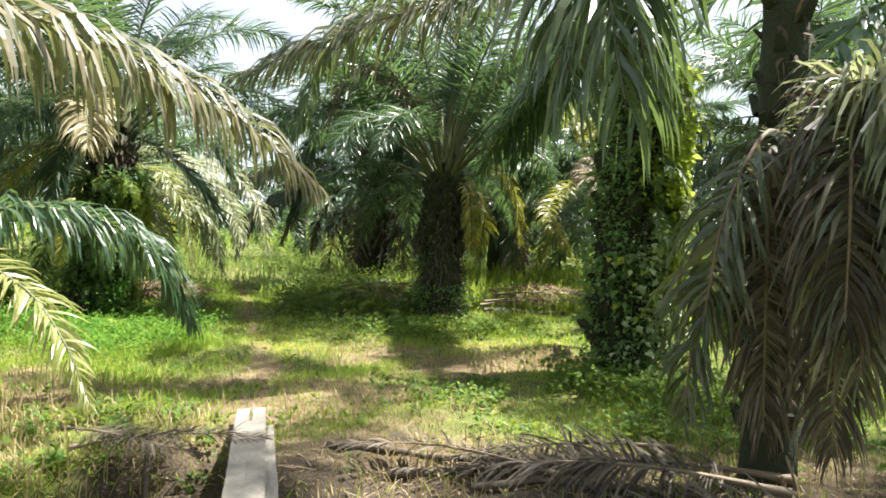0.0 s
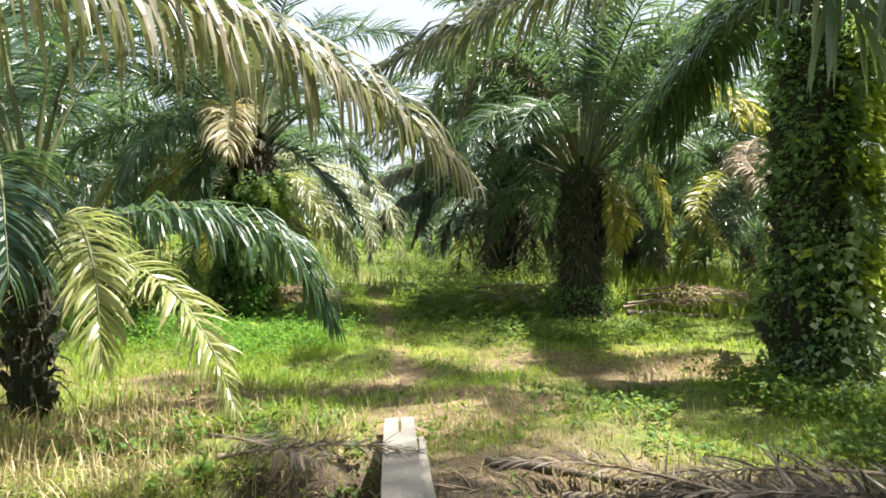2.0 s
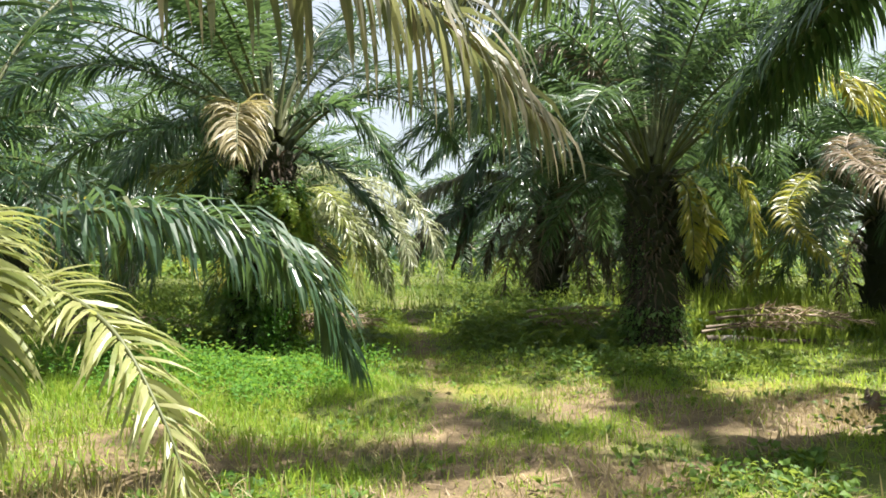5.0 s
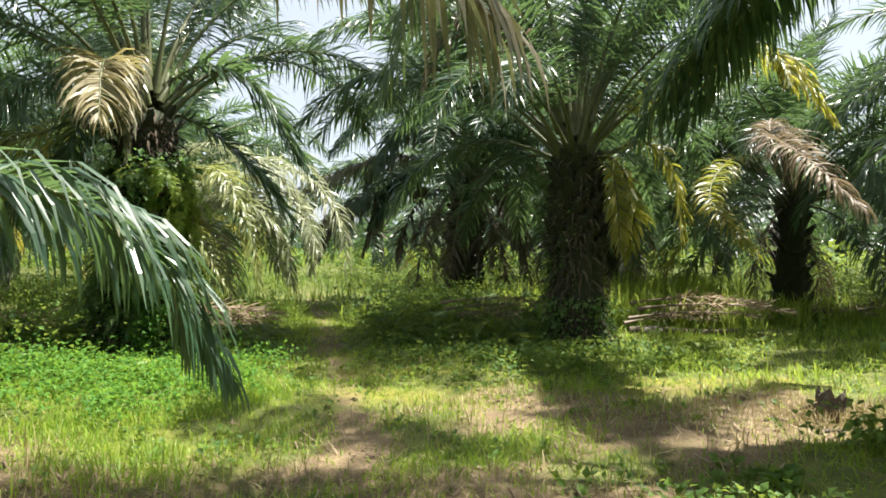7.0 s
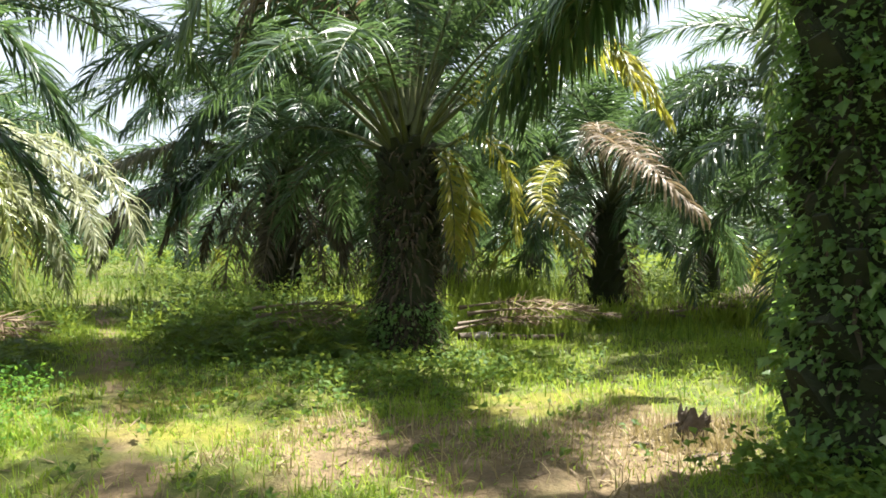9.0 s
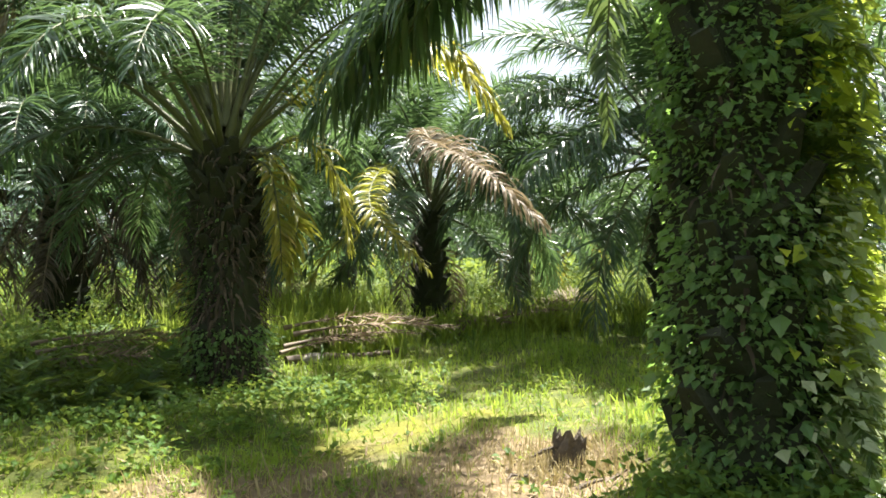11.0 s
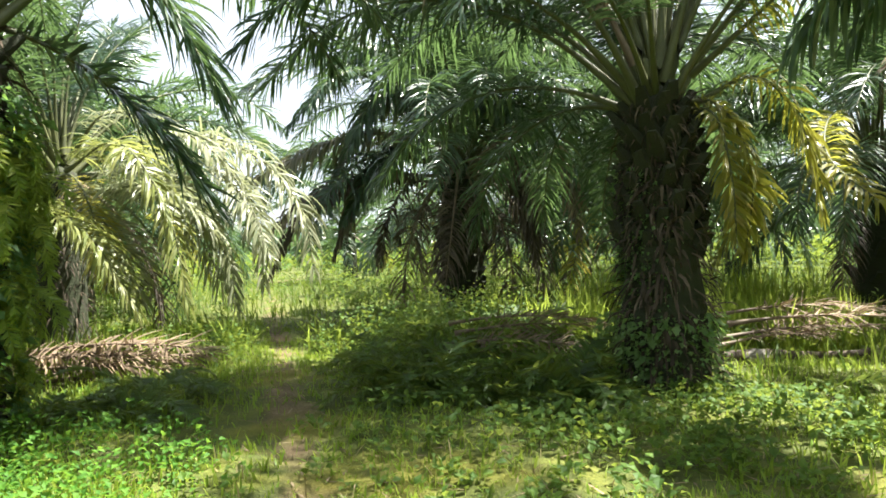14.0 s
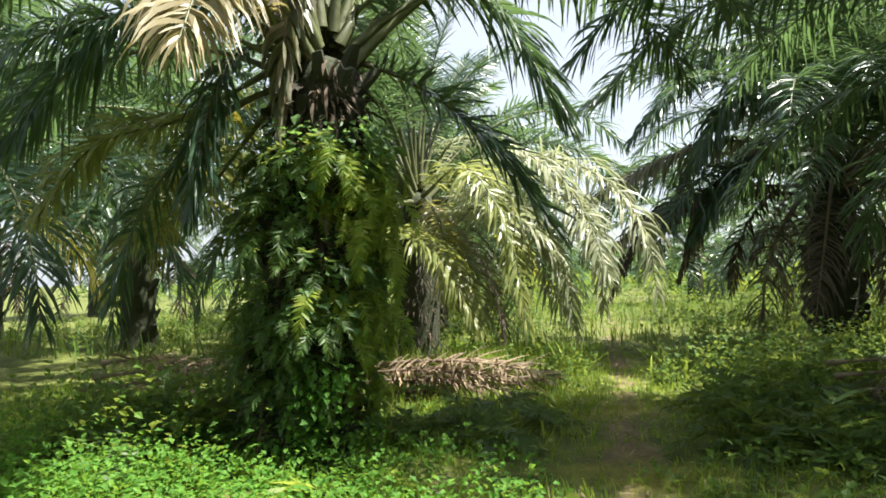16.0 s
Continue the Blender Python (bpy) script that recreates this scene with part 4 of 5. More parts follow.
# ---- plank bridge ----
def board(name, length, width, thick, seed, cracks=3):
    """A sawn board with uneven edges, split at the end."""
    rng = np.random.default_rng(seed)
    n = 24
    y = np.linspace(-length / 2, length / 2, n)
    xs = np.array([-0.5, -0.3, -0.02, 0.02, 0.3, 0.5]) * width
    top = np.zeros((n, 6, 3))
    for j in range(6):
        top[:, j, 0] = xs[j] + rng.normal(0, 0.0025, n) + 0.004 * np.sin(y * 1.3 + seed)
        top[:, j, 1] = y
        top[:, j, 2] = thick / 2 + rng.normal(0, 0.0015, n) + 0.008 * np.sin(y * 0.6)
    top[-3:, 2, 0] -= 0.006
    top[-3:, 3, 0] += 0.006
    top[-1, :2, 1] -= 0.02
    top[-1, 4:, 1] += 0.015
    bot = top.copy()
    bot[..., 2] -= thick
    v = np.concatenate([top.reshape(-1, 3), bot.reshape(-1, 3)])
    f, o = [], n * 6
    for i in range(n - 1):
        for j in range(5):
            if j == 2 and i >= n - 3:
                continue
            a = i * 6 + j
            f += [(a, a + 1, a + 7, a + 6), (o + a, o + a + 6, o + a + 7, o + a + 1)]
        a = i * 6
        f += [(a, a + 6, o + a + 6, o + a), (a + 5, o + a + 5, o + a + 11, a + 11)]
    for j in range(5):
        a, b = j, (n - 1) * 6 + j
        f += [(a, o + a, o + a + 1, a + 1)]
        if j != 2:
            f += [(b, b + 1, o + b + 1, o + b)]
    return mesh_np(name, v, [f], [M_PLANK])


def plank_bridge():
    root = new("plank_bridge")
    az = math.degrees(math.atan2(0.59, 1.95))
    root.matrix_basis = pose(-0.66, 5.85, 0.03, 0, 0, az)
    tagged(root, "weathered grey plank laid across the ditch", "footbridge")
    part("plank", board("plank", 5.3, 0.25, 0.06, 1), root, pose(0, 0, 0.05))
    part("plank", board("plank", 4.9, 0.12, 0.05, 2), root, pose(0.16, -0.2, 0.0, 0, 4, 0.6))
    return root


plank_bridge()


# ---- undergrowth ----
def stuff(name, me, label, category):
    return tagged(new(name, me), label, category, kind="stuff")


def scatter(rng, n, x0, x1, y0, y1, keep):
    x, y = rng.uniform(x0, x1, n), rng.uniform(y0, y1, n)
    k = rng.random(n) < keep(x, y)
    return x[k], y[k]


def patchy(x, y, a=0.0):
    return np.clip(0.55 + 0.35 * np.sin(x * 1.3 + 0.7 * y + a) * np.sin(y * 1.1 - 0.5 * x + 2 * a) + 0.3 * np.sin(x * 3.1 + a) * np.sin(y * 2.7 + a), 0.05, 1)


def blades(rng, x, y, h, width, tilt=0.7, hang=0.8):
    n = len(x)
    base = np.stack([x, y, gz(x, y) - 0.01], 1)
    a = rng.uniform(0, 2 * np.pi, n)
    tl = np.abs(rng.normal(0, tilt, n))
    d = unit(np.stack([np.sin(tl) * np.cos(a), np.sin(tl) * np.sin(a), np.cos(tl)], 1))
    b = a + np.pi / 2 + rng.normal(0, 0.6, n)
    side = np.stack([np.cos(b), np.sin(b), np.zeros(n)], 1)
    return strips(base, d, h, np.full(n, width) * rng.uniform(0.6, 1.4, n), side, hang * rng.uniform(0.5, 1.6, n), 3)


def sheet(sets):
    vs, qs, ts, o = [], [], [], 0
    for v, qd, tr in sets:
        vs.append(v), qs.append(qd + o), ts.append(tr + o)
        o += len(v)
    return np.concatenate(vs), [np.concatenate(qs), np.concatenate(ts)]


def tall(x, y):
    """Height of the grass in metres, from place to place."""
    left = np.clip((-2.2 - 0.33 * (y - 10) - x) / 0.8, 0, 1) * np.clip((y - 7.5) / 1.5, 0, 1)
    right = np.clip((x - 0.3) / 1.0, 0, 1) * np.clip((y - 13.0) / 1.0, 0, 1)
    return 0.05 + 0.07 * patchy(x, y, 1.0) + 0.13 * left * patchy(x, y, 3.0) + 0.09 * right * patchy(x, y, 7.0)


rng = np.random.default_rng(21)
x1, y1 = scatter(rng, 190000, -8, 6, 6.3, 13.5, lambda x, y: (1 - 0.86 * bare_ground(x, y)) * (1 - 0.3 * moss(x, y)) * patchy(x, y) ** 1.2)
x2, y2 = scatter(rng, 120000, -12, 12, 13.5, 24, lambda x, y: (1 - 0.9 * bare_ground(x, y)) * (1 - 0.3 * moss(x, y)) * patchy(x, y, 2.0))
v, f = sheet([blades(rng, x1, y1, tall(x1, y1) * rng.uniform(0.5, 1.4, len(x1)), 0.009, 0.95, 1.2), blades(rng, x2, y2, tall(x2, y2) * rng.uniform(0.6, 1.5, len(x2)), 0.014, 0.85, 1.1)])
stuff("grass", mesh_np("grass", v, f, [M_GRASS]), "patchy bright green grass on damp soil", "grass")
x3, y3 = scatter(rng, 120000, -8, 6, 6.0, 14.5, lambda x, y: np.clip(0.05 + 0.45 * (y < 8.2) * (x < -1.6) + 0.55 * bare_ground(x, y) * (path_distance(x, y) > 0.25), 0, 0.6) * patchy(x, y, 4.0))
def near_stump(x, y):
    return np.clip(1.2 - np.hypot(x - 1.75, y - 12.17) / 0.5, 0, 1)


x4, y4 = scatter(rng, 16000, -6.5, -1.7, 6.1, 8.3, lambda x, y: patchy(x, y, 9.0) ** 1.5)
x5, y5 = scatter(rng, 2500, 1.2, 2.3, 11.7, 12.7, near_stump)
v, f = sheet([blades(rng, x5, y5, rng.uniform(0.06, 0.2, len(x5)), 0.009, 0.8, 0.9), blades(rng, x3, y3, rng.uniform(0.05, 0.2, len(x3)), 0.009, 1.1, 0.9), blades(rng, x4, y4, rng.uniform(0.1, 0.34, len(x4)), 0.01, 0.8, 1.0)])
stuff("dry_grass", mesh_np("dry_grass", v, f, [M_GRASS_DRY]), "flattened straw-coloured dead grass on bare soil", "dry grass")

rng_bank = np.random.default_rng(22)
x0, y0 = scatter(rng_bank, 70000, -10, 9, -4, 6.2, lambda x, y: patchy(x, y, 2.5) * (1 - 0.9 * (gz(x, y) < -0.35)))
v, f = sheet([blades(rng_bank, x0, y0, rng_bank.uniform(0.06, 0.22, len(x0)), 0.012, 0.9, 1.1)])
stuff("grass", mesh_np("grass", v, f, [M_GRASS]), "rough green grass on the near bank of the ditch", "grass")


def leaves(rng, c, out_dir, size):
    """Small pointed leaves, folded along the middle: two quads each."""
    n = len(c)
    d = unit(out_dir + rng.normal(0, 0.45, (n, 3)))
    side = unit(np.cross(d, np.array([0, 0, 1.0]) + rng.normal(0, 0.3, (n, 3))))
    up = np.cross(side, d)
    L, W = size[:, None], size[:, None] * 0.36
    tip = c + d * L - up * L * 0.15
    mid = c + d * L * 0.45
    v = np.stack([c, mid - side * W + up * W * 0.3, tip, mid + side * W + up * W * 0.3, mid], 1).reshape(-1, 3)
    o = (np.arange(n) * 5)[:, None]
    t = np.concatenate([o + np.array(k) for k in ((0, 4, 1), (1, 4, 2), (0, 3, 4), (3, 2, 4))])
    return v, np.zeros((0, 4), int), t


def weeds(rng, x, y, h, per, size):
    """Clumps of broad-leaved weeds: leaves on a low dome round each place."""
    n = len(x)
    k = np.repeat(np.arange(n), per)
    a, u = rng.uniform(0, 2 * np.pi, len(k)), rng.random(len(k)) ** 0.6
    rr = h[k] * rng.uniform(0.15, 0.75, len(k))
    c = np.stack([x[k] + rr * np.cos(a), y[k] + rr * np.sin(a), gz(x[k], y[k]) + h[k] * u * (1.05 - 0.45 * rr / h[k])], 1)
    d = np.stack([np.cos(a), np.sin(a), np.full(len(k), 0.5)], 1)
    return leaves(rng, c, d, size * rng.uniform(0.6, 1.4, len(k)))


def near_place(px, py, r):
    return lambda x, y: np.clip(1.3 - np.hypot(x - px, y - py) / r, 0, 1)


sets, low = [], []
for px, py, r, n, h in ((-0.8, 15.2, 1.8, 360, 0.24), (1.0, 15.8, 1.4, 60, 0.22), (2.3, 10.4, 0.9, 240, 0.32), (3.2, 10.3, 1.0, 160, 0.3), (-5.2, 12.9, 1.7, 520, 0.3), (-7.2, 12.9, 1.8, 480, 0.42), (-7.3, 13.7, 1.0, 240, 0.8), (-2.6, 7.7, 1.0, 110, 0.13), (-2.3, 17.4, 1.5, 300, 0.35), (-2.9, 19.6, 1.5, 300, 0.7), (-5.6, 19.6, 1.0, 160, 0.5), (0.6, 9.6, 0.8, 40, 0.14), (3.0, 9.2, 1.2, 160, 0.24), (-3.0, 21.8, 1.6, 260, 0.8)):
    x, y = scatter(rng, n, px - r * 1.3, px + r * 1.3, py - r * 1.1, py + r * 1.1, near_place(px, py, r))
    ok = (path_distance(x, y) > 0.5) & (moss(x, y) < 0.4)
    x, y = x[ok], y[ok]
    # weeds left of the path take the brighter leaf in place of sunlight
    cover = px < -5 and py < 13.5
    (low if cover else sets).append(weeds(rng, x, y, h * rng.uniform(0.5, 1.35, len(x)), 40 if cover else 26, 0.048 if cover else 0.066))
x, y = scatter(rng, 2600, -8, 6, 6.5, 17, lambda x, y: (1 - 0.85 * bare_ground(x, y)) * patchy(x, y, 8.0) ** 2)
sets.append(weeds(rng, x, y, rng.uniform(0.05, 0.17, len(x)), 9, 0.06))
v, f = sheet(sets)
stuff("broadleaf_weeds", mesh_np("broadleaf_weeds", v, f, [M_WEED]), "low leafy green weeds round the palm bases", "weeds")
v, f = sheet(low)
stuff("ground_cover", mesh_np("ground_cover", v, f, [M_WEED_LIT]), "weeds beside the path, bright emerald for sunlight", "ground cover")

sets = []
x, y = scatter(rng, 2600, -26, 26, 17.5, 50, lambda x, y: np.clip((path_distance(x, y) - 0.7) / 1.5, 0.8 * (y > 25), 1) * patchy(x, y, 5.0) * np.clip((y - 17) / 4, 0.15, 1))
sets.append(weeds(rng, x, y, rng.uniform(0.3, 0.95, len(x)) * np.clip((y - 12) / 12, 0.5, 1.3), 46, 0.095))
x, y = scatter(rng, 52000, -26, 26, 17.5, 46, lambda x, y: np.clip((path_distance(x, y) - 0.5) / 1.5, 0.8 * (y > 24), 1) * patchy(x, y, 6.0))
sets.append(blades(rng, x, y, rng.uniform(0.15, 0.6, len(x)), 0.026, 0.6, 0.9))
x, y = scatter(rng, 1500, -70, 60, 46, 110, lambda x, y: np.clip((path_distance(x, y) - 1.2) / 2, 0.0, 1) * 0.9)
sets.append(weeds(rng, x, y, rng.uniform(0.9, 2.2, len(x)), 26, 0.5))
v, f = sheet(sets)
stuff("undergrowth", mesh_np("undergrowth", v, f, [M_WEED]), "dense leafy undergrowth between the palm rows", "undergrowth")

# tall weeds between the trunks, coloured light to look sunlit
sets = []
for px, py, r, n, h in ((1.9, 20.4, 1.3, 150, 0.6), (3.4, 20.9, 1.2, 90, 0.5), (-1.3, 21.5, 1.0, 70, 0.6), (6.4, 21.4, 1.6, 120, 0.5), (9.0, 22.0, 1.6, 110, 0.6), (-5.7, 20.6, 0.8, 60, 0.55), (0.4, 23.0, 1.4, 120, 0.8), (3.0, 24.2, 1.6, 130, 0.8), (-7.6, 18.2, 0.8, 50, 0.45)):
    x, y = scatter(rng, n, px - r * 1.3, px + r * 1.3, py - r * 1.1, py + r * 1.1, near_place(px, py, r))
    ok = path_distance(x, y) > 0.6
    x, y = np.repeat(x[ok], 16), np.repeat(y[ok], 16)
    x, y = x + rng.normal(0, 0.09, len(x)), y + rng.normal(0, 0.09, len(y))
    sets.append(blades(rng, x, y, h * rng.uniform(0.5, 1.5, len(x)), 0.034, 0.45, 1.1))
v, f = sheet(sets)
stuff("tall_weeds", mesh_np("tall_weeds", v, f, [M_WEED_SUNLIT]), "tall weeds behind the palms, yellow-green for sunlight", "weeds")

x, y = scatter(rng, 420, -140, 120, 105, 150, lambda x, y: np.full(len(x), 1.0))
v, f = sheet([weeds(rng, x, y, rng.uniform(4.0, 7.5, len(x)), 70, 1.5)])
stuff("far_woods", mesh_np("far_woods", v, f, [M_LEAF]), "distant dark green belt of palms", "woods")

# fallen leaflets and bits on the bare soil
x, y = scatter(rng, 9000, -8, 6, 6.2, 18, lambda x, y: 0.12 + 0.5 * bare_ground(x, y))
c = np.stack([x, y, gz(x, y) + 0.012], 1)
a = rng.uniform(0, 2 * np.pi, len(x))
v, f = sheet([strips(c, unit(np.stack([np.cos(a), np.sin(a), rng.uniform(0, 0.25, len(x))], 1)), rng.uniform(0.05, 0.28, len(x)), np.full(len(x), 0.016), np.stack([-np.sin(a), np.cos(a), np.zeros(len(x))], 1), np.full(len(x), 0.15), 3)])
stuff("leaf_litter", mesh_np("leaf_litter", v, f, [M_LITTER]), "brown fallen leaflets scattered on the soil", "leaf litter")


# ---- climbers and ferns on the trunks ----
def climber(name, px, py, lean, r, z0, z1, n, size, seed, mat, label, spread=0.25, sector=None):
    rng = np.random.default_rng(seed)
    z = z0 + (z1 - z0) * rng.random(n)
    a = rng.uniform(0, 2 * np.pi, n) if sector is None else radians(sector[0]) + rng.normal(0, radians(sector[1]), n)
    lump = 0.5 + 0.5 * np.sin(z * 3.1 + a * 2 + seed) * np.sin(a * 3 - z * 1.7)
    keep = rng.random(n) < 0.25 + 0.75 * lump
    z, a, lump = z[keep], a[keep], lump[keep]
    rr = r + spread * rng.random(len(z)) ** 1.5 * (0.2 + 1.6 * lump) * np.interp(z, [z0, z0 + 0.5, z1], [1.8, 1, 0.7])
    rr = np.minimum(rr, r + 0.13 + 0.12 * rng.random(len(z)))
    u = np.clip(z / max(z1, 1), 0, 1)
    c = np.stack([px + rr * np.cos(a) + lean[0] * u, py + rr * np.sin(a) + lean[1] * u, float(gz(px, py)) + z], 1)
    d = np.stack([np.cos(a), np.sin(a), np.full(len(a), -0.5)], 1)
    v, f = sheet([leaves(rng, c, d, size * rng.uniform(0.35, 1.0, len(a)) * (0.7 + 0.9 * rng.random(len(a)) ** 2))])
    return stuff(name, mesh_np(name, v, f, [mat]), label, "climbing plant")


climber("climbing_vine", 2.42, 11.1, (0, 0), 0.31, 0.0, 4.1, 17000, 0.085, 4, M_VINE, "leafy dark climbing vine wrapped round the palm trunk", 0.34)
climber("climbing_vine", 2.42, 11.1, (0, 0), 0.34, 0.2, 4.0, 1300, 0.12, 11, M_VINE, "broad vine leaves hanging off the palm trunk", 0.4)
# lighter vine colours on this side imitate sunlight on the trunk
climber("climbing_vine", 2.42, 11.1, (0, 0), 0.48, 0.9, 3.9, 4200, 0.115, 5, M_VINE_SUNLIT, "vine on the trunk, yellow-green for sunlight", 0.5, (-18, 30))
climber("climbing_vine", 2.42, 11.1, (0, 0), 0.46, 0.1, 1.9, 2400, 0.115, 8, M_VINE_SUNLIT_PALE, "broad-leaved vine at the trunk foot, pale for sunlight", 0.5, (-40, 26))
climber("climbing_vine", -6.2, 14.3, (0.3, 0), 0.34, 0.0, 2.8, 9000, 0.10, 6, M_VINE, "dark green creeper on the fern-covered palm trunk", 0.5)
climber("climbing_vine", -6.2, 14.3, (0.3, 0), 0.42, 0.0, 0.9, 700, 0.09, 9, M_WEED_LIT, "bright green creeper climbing the trunk foot", 0.2, (-45, 14))
climber("climbing_vine", -0.25, 17.0, (0, 0), 0.44, 0.0, 0.8, 3400, 0.085, 7, M_VINE, "dark creeper at the foot of the palm", 0.34)
climber("climbing_vine", -0.25, 17.0, (0, 0), 0.36, 0.3, 2.3, 2600, 0.06, 10, M_VINE, "dark creeper on the shaded side of the palm trunk", 0.12, (195, 32))


def fern(x, y, z, az, n=8, size=1.0, seed=0, fan=150, hang=0.0, label="fern on the palm trunk, bright green for sunlight", lib=FERN):
    rng = np.random.default_rng(seed)
    root = new("fern")
    root.matrix_basis = pose(x, y, z, 0, 0, az)
    tagged(root, label, "fern", "ferns on trunks and ground")
    for k in range(n):
        part("frond", lib[k % 4], root, pose(0, 0, 0, rng.normal(0, 12), rng.normal(hang, 14), -fan / 2 + fan * (k + 0.5) / n + rng.normal(0, 8)) @ Matrix.Scale(size * rng.uniform(0.7, 1.2), 4))
    return root


rngf = np.random.default_rng(9)
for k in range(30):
    # tufts on this side get the bright leaf, its colour standing for sunlight
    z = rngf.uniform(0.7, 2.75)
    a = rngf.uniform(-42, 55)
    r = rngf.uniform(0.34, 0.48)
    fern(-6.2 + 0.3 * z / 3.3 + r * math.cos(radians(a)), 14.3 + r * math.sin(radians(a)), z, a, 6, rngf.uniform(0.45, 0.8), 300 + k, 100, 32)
# the other side takes the dark leaf in place of shade
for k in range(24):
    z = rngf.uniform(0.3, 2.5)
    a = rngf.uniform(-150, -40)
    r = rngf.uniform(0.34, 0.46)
    fern(-6.2 + 0.3 * z / 3.3 + r * math.cos(radians(a)), 14.3 + r * math.sin(radians(a)), z, a, 6, rngf.uniform(0.4, 0.7), 340 + k, 120, 30, "fern on the palm trunk, dark green for shade", FERN_SHADED)
# dark leaf here too, its colour standing for shade
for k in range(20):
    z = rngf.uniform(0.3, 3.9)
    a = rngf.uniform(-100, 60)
    fern(2.42 + 0.36 * math.cos(radians(a)), 11.1 + 0.36 * math.sin(radians(a)), z, a, 6, rngf.uniform(0.5, 0.9), 400 + k, 120, 25, "fern on the palm trunk, dark green for shade", FERN_SHADED)
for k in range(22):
    # more tufts in the bright leaf, sunlight put into their colour
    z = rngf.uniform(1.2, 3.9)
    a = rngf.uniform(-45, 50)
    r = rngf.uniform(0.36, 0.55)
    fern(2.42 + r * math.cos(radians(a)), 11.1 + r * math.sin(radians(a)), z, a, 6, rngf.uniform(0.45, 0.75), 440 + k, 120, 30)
for k, (x, y) in enumerate([(-6.8, 13.2), (-7.4, 13.8), (-5.4, 13.6), (-1.9, 18.2), (-3.0, 18.6), (1.2, 16.6), (2.0, 10.5), (3.0, 10.6), (-8.2, 12.6), (-2.2, 20.4), (2.2, 19.4), (3.4, 20.5), (-3.4, 19.9), (-3.9, 20.8), (-2.6, 21.3), (-4.3, 22.4), (-3.2, 17.4), (-1.4, 19.5), (-4.9, 23.6), (-1.0, 20.9), (-3.6, 18.7), (-2.4, 22.9)]):
    fern(x, y, float(gz(x, y)) + 0.03, rngf.uniform(0, 360), 11, rngf.uniform(0.8, 1.3), 500 + k, 360, 0, "green fern growing in the undergrowth")


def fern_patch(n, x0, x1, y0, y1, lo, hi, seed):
    """Ferns crowded between the path and the palms, shade put into their dark colour."""
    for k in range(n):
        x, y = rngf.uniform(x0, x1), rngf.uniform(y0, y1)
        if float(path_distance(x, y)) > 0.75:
            fern(x, y, float(gz(x, y)) + 0.03, rngf.uniform(0, 360), 11, rngf.uniform(lo, hi), seed + k, 360, 0, "fern in the thicket, dark green for shade", FERN_SHADED)


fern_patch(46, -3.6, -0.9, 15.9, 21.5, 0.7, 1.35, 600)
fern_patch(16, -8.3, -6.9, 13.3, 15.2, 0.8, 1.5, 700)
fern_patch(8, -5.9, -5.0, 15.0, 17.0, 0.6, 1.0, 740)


# ---- fallen fronds, stump, logs ----
def fallen(x, y, az, v, size=1.0, tilt=0.0, z=0.05):
    ob = new("fallen_frond")
    lib, text = (LITTER_WET, "dark damp palm frond rotting beside the ditch") if y < 9 else (LITTER, "dry brown palm frond lying on the ground")
    tagged(part("foliage", lib[v % 4][0], ob), kind="stuff")
    part("stalk", lib[v % 4][1], ob)
    ob.matrix_basis = pose(x, y, float(gz(x, y)) + z, rngf.normal(0, 8), tilt, az) @ Matrix.Scale(size, 4)
    return tagged(ob, text, "palm frond", "fallen fronds")


for k, (x, y, az, s, tilt, z) in enumerate([(-8.4, 17.1, 8, 0.85, 0, 0.3), (-8.0, 17.5, 0, 0.8, 0, 0.38), (-8.6, 17.6, -6, 0.85, 0, 0.25), (-8.3, 16.9, 12, 0.8, 0, 0.2), (0.7, 18.6, 8, 0.7, 0, 0.25), (0.9, 18.9, -12, 0.75, 0, 0.4), (0.6, 18.3, 22, 0.6, 0, 0.2), (0.8, 19.2, 5, 0.7, 0, 0.5), (-2.6, 18.5, 5, 0.6, 0, 0.35), (-2.8, 18.2, 350, 0.55, 0, 0.25), (-2.7, 18.8, -8, 0.6, 0, 0.45), (2.9, 7.3, 185, 0.7, 0, 0.05), (2.7, 6.9, 170, 0.65, 0, 0.1), (3.2, 6.6, 195, 0.6, 0, 0.1), (1.2, 7.0, 160, 0.5, 0, 0.08), (2.2, 7.9, 200, 0.55, 0, 0.1), (-1.5, 7.35, 215, 0.4, 0, 0.08), (-2.3, 7.0, 20, 0.4, 0, 0.1), (-2.6, 7.4, -30, 0.4, 0, 0.1), (5.0, 21.5, 20, 0.8, 0, 0.2), (6.2, 20.8, 160, 0.8, 0, 0.15), (-11.0, 15.3, 20, 0.8, 0, 0.25), (-11.3, 15.6, -10, 0.8, 0, 0.4), (-10.8, 15.0, 5, 0.8, 0, 0.15), (5.4, 21.0, 10, 0.8, 0, 0.3), (6.5, 22.2, 15, 0.9, 0, 0.35), (7.5, 23.0, 25, 0.9, 0, 0.3)]):
    fallen(x, y, az, k, s, tilt, z)


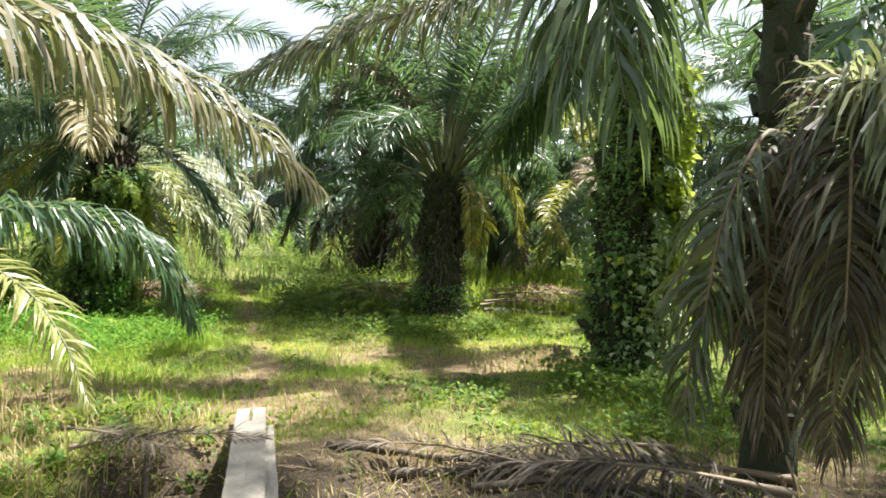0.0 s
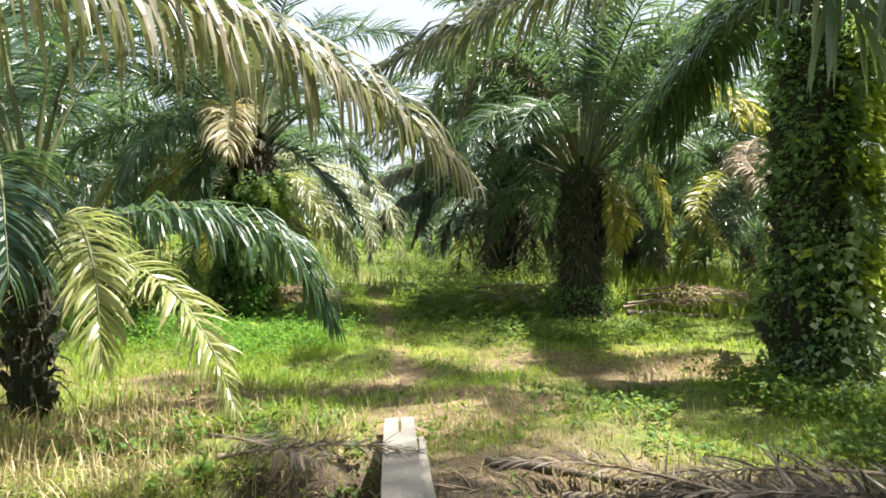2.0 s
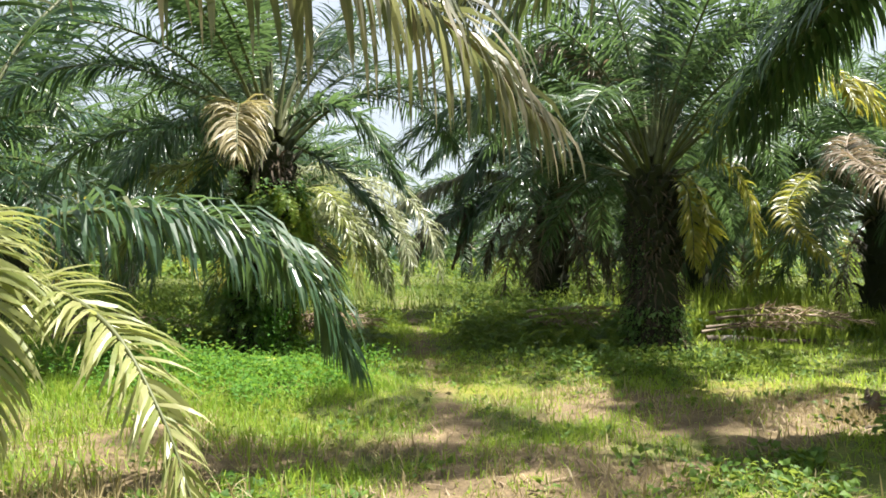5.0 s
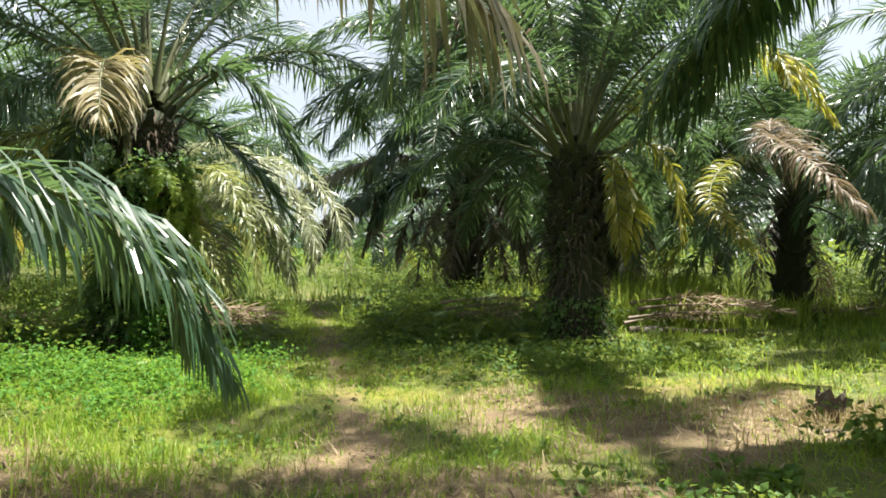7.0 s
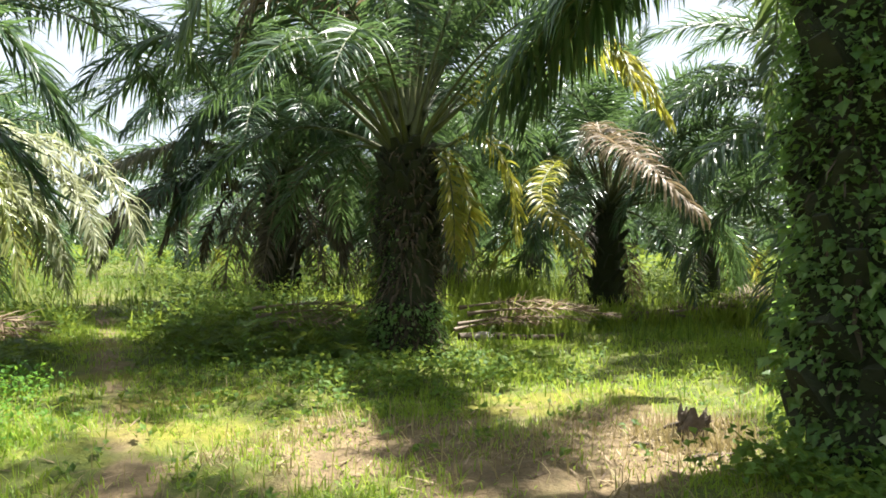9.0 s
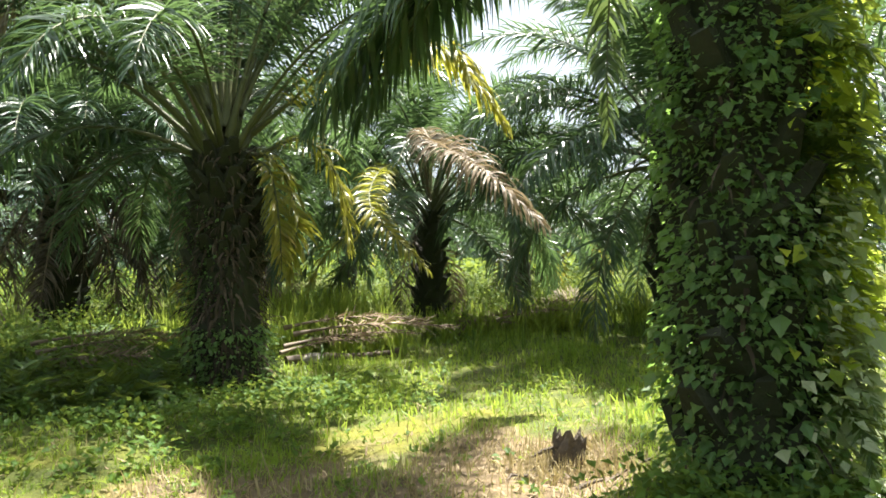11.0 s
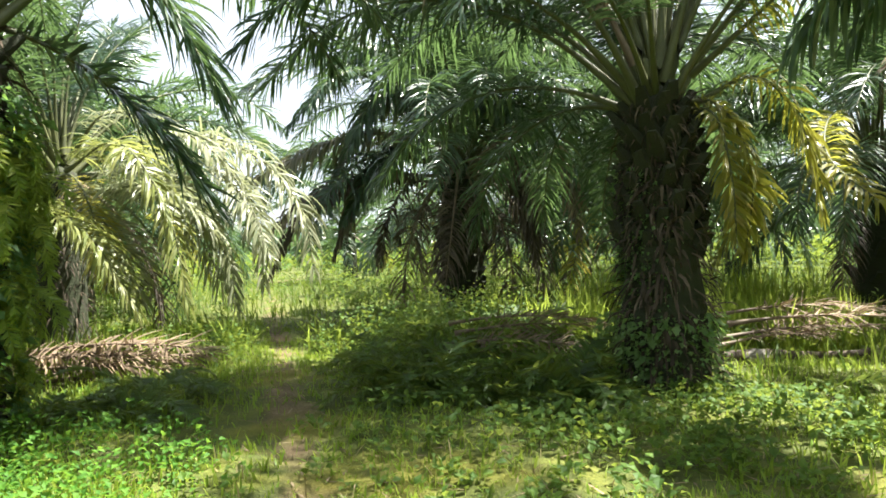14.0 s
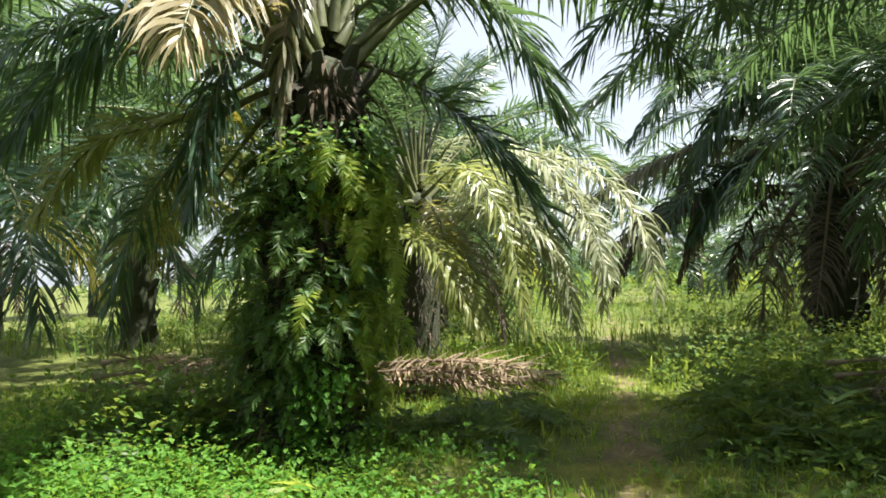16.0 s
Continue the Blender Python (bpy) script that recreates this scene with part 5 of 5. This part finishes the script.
def stump(x, y):
    """A rotten, splintered stub of a small trunk."""
    rng = np.random.default_rng(12)
    root = new("tree_stump")
    root.matrix_basis = pose(x, y, float(gz(x, y))) @ pose(0, 0, 0, 4, 10, 0) @ Matrix.Scale(0.9, 4)
    tagged(root, "small dark splintered stump in dry grass", "stump")
    sides, rings = 14, 6
    v = []
    top = 0.20 + 0.14 * rng.random(sides) ** 2 + 0.06 * np.cos(np.arange(sides) * 2 * np.pi / sides + 1)
    for i in range(rings):
        for j in range(sides):
            a = 2 * np.pi * j / sides
            r = np.interp(i, [0, 1, rings - 1], [0.20, 0.14, 0.11]) * rng.uniform(0.82, 1.15)
            v.append((r * math.cos(a), r * math.sin(a), -0.05 + (top[j] + 0.05) * i / (rings - 1)))
    v.append((0, 0, 0.15))
    f = [(i * sides + j, i * sides + (j + 1) % sides, (i + 1) * sides + (j + 1) % sides, (i + 1) * sides + j) for i in range(rings - 1) for j in range(sides)]
    t = [((rings - 1) * sides + j, (rings - 1) * sides + (j + 1) % sides, len(v) - 1) for j in range(sides)]
    part("stub", mesh_np("stub", v, [f, t], [M_DEADWOOD]), root)
    for k in range(9):
        # splinters round the broken rim
        a, ln = rng.uniform(0, 2 * np.pi), rng.uniform(0.06, 0.15)
        b = np.array([0.12 * math.cos(a), 0.12 * math.sin(a), rng.uniform(0.08, 0.2)])
        e = b + np.array([0.01 * math.cos(a) + rng.normal(0, 0.02), 0.01 * math.sin(a) + rng.normal(0, 0.02), ln])
        tv, tq = tube([b, (b + e) / 2 + rng.normal(0, 0.008, 3), e], [0.032, 0.024, 0.006], 5)
        part("splinter", mesh_np("splinter", tv, [tq], [M_DEADWOOD]), root)
    for k in range(4):
        a = rng.uniform(0, 2 * np.pi)
        ln = rng.uniform(0.15, 0.4)
        p = [(0.12 * math.cos(a), 0.12 * math.sin(a), 0.12), ((0.12 + ln / 2) * math.cos(a), (0.12 + ln / 2) * math.sin(a), 0.07), ((0.12 + ln) * math.cos(a + 0.2), (0.12 + ln) * math.sin(a + 0.2), 0.0)]
        tv, tq = tube(p, [0.025, 0.02, 0.008])
        part("root", mesh_np("root", tv, [tq], [M_DEADWOOD]), root)


stump(1.75, 12.17)


def branch(x0, y0, x1, y1, r, seed, lift=0.0):
    rng = np.random.default_rng(seed)
    s = np.linspace(0, 1, 9)
    x, y = x0 + (x1 - x0) * s, y0 + (y1 - y0) * s
    p = np.stack([x + rng.normal(0, 0.02, 9), y + rng.normal(0, 0.02, 9), gz(x, y) + r + lift * s + rng.normal(0, 0.008, 9)], 1)
    v, qd = tube(p, r * np.interp(s, [0, 1], [1, 0.55]), 7)
    return tagged(new("fallen_stalk", mesh_np("fallen_stalk", v, [qd], [M_DEADWOOD], smooth=True)), "dry brown palm stalk lying on the soil", "branch", "fallen stalks")


for k, a in enumerate([(-0.6, 7.7, 0.9, 7.5, 0.035), (0.0, 7.2, 1.5, 7.35, 0.04), (0.6, 6.9, 2.3, 7.2, 0.03), (-2.0, 7.55, -1.55, 6.7, 0.03), (1.2, 12.0, 1.65, 12.3, 0.012), (1.5, 11.6, 2.3, 11.9, 0.014), (0.7, 18.3, 2.6, 18.8, 0.07), (-2.8, 18.1, -1.0, 18.3, 0.05), (-8.7, 17.0, -6.9, 17.4, 0.04)]):
    branch(*a, 50 + k)


def stone(x, y, size, seed):
    """A pale weathered stone, half sunk in the weeds."""
    rng = np.random.default_rng(seed)
    bm = bmesh.new()
    bmesh.ops.create_icosphere(bm, subdivisions=2, radius=size)
    for v in bm.verts:
        v.co = Vector((v.co.x * 1.25, v.co.y, v.co.z * 0.6)) * (1 + rng.normal(0, 0.06))
    me = bpy.data.meshes.new("stone")
    bm.to_mesh(me)
    bm.free()
    me.materials.append(M_PLANK)
    ob = new("stone", me)
    ob.matrix_basis = pose(x, y, float(gz(x, y)) + size * 0.3, 0, 0, 30)
    return tagged(ob, "pale grey stone lying in the weeds", "stone")


stone(1.1, 18.4, 0.16, 3)
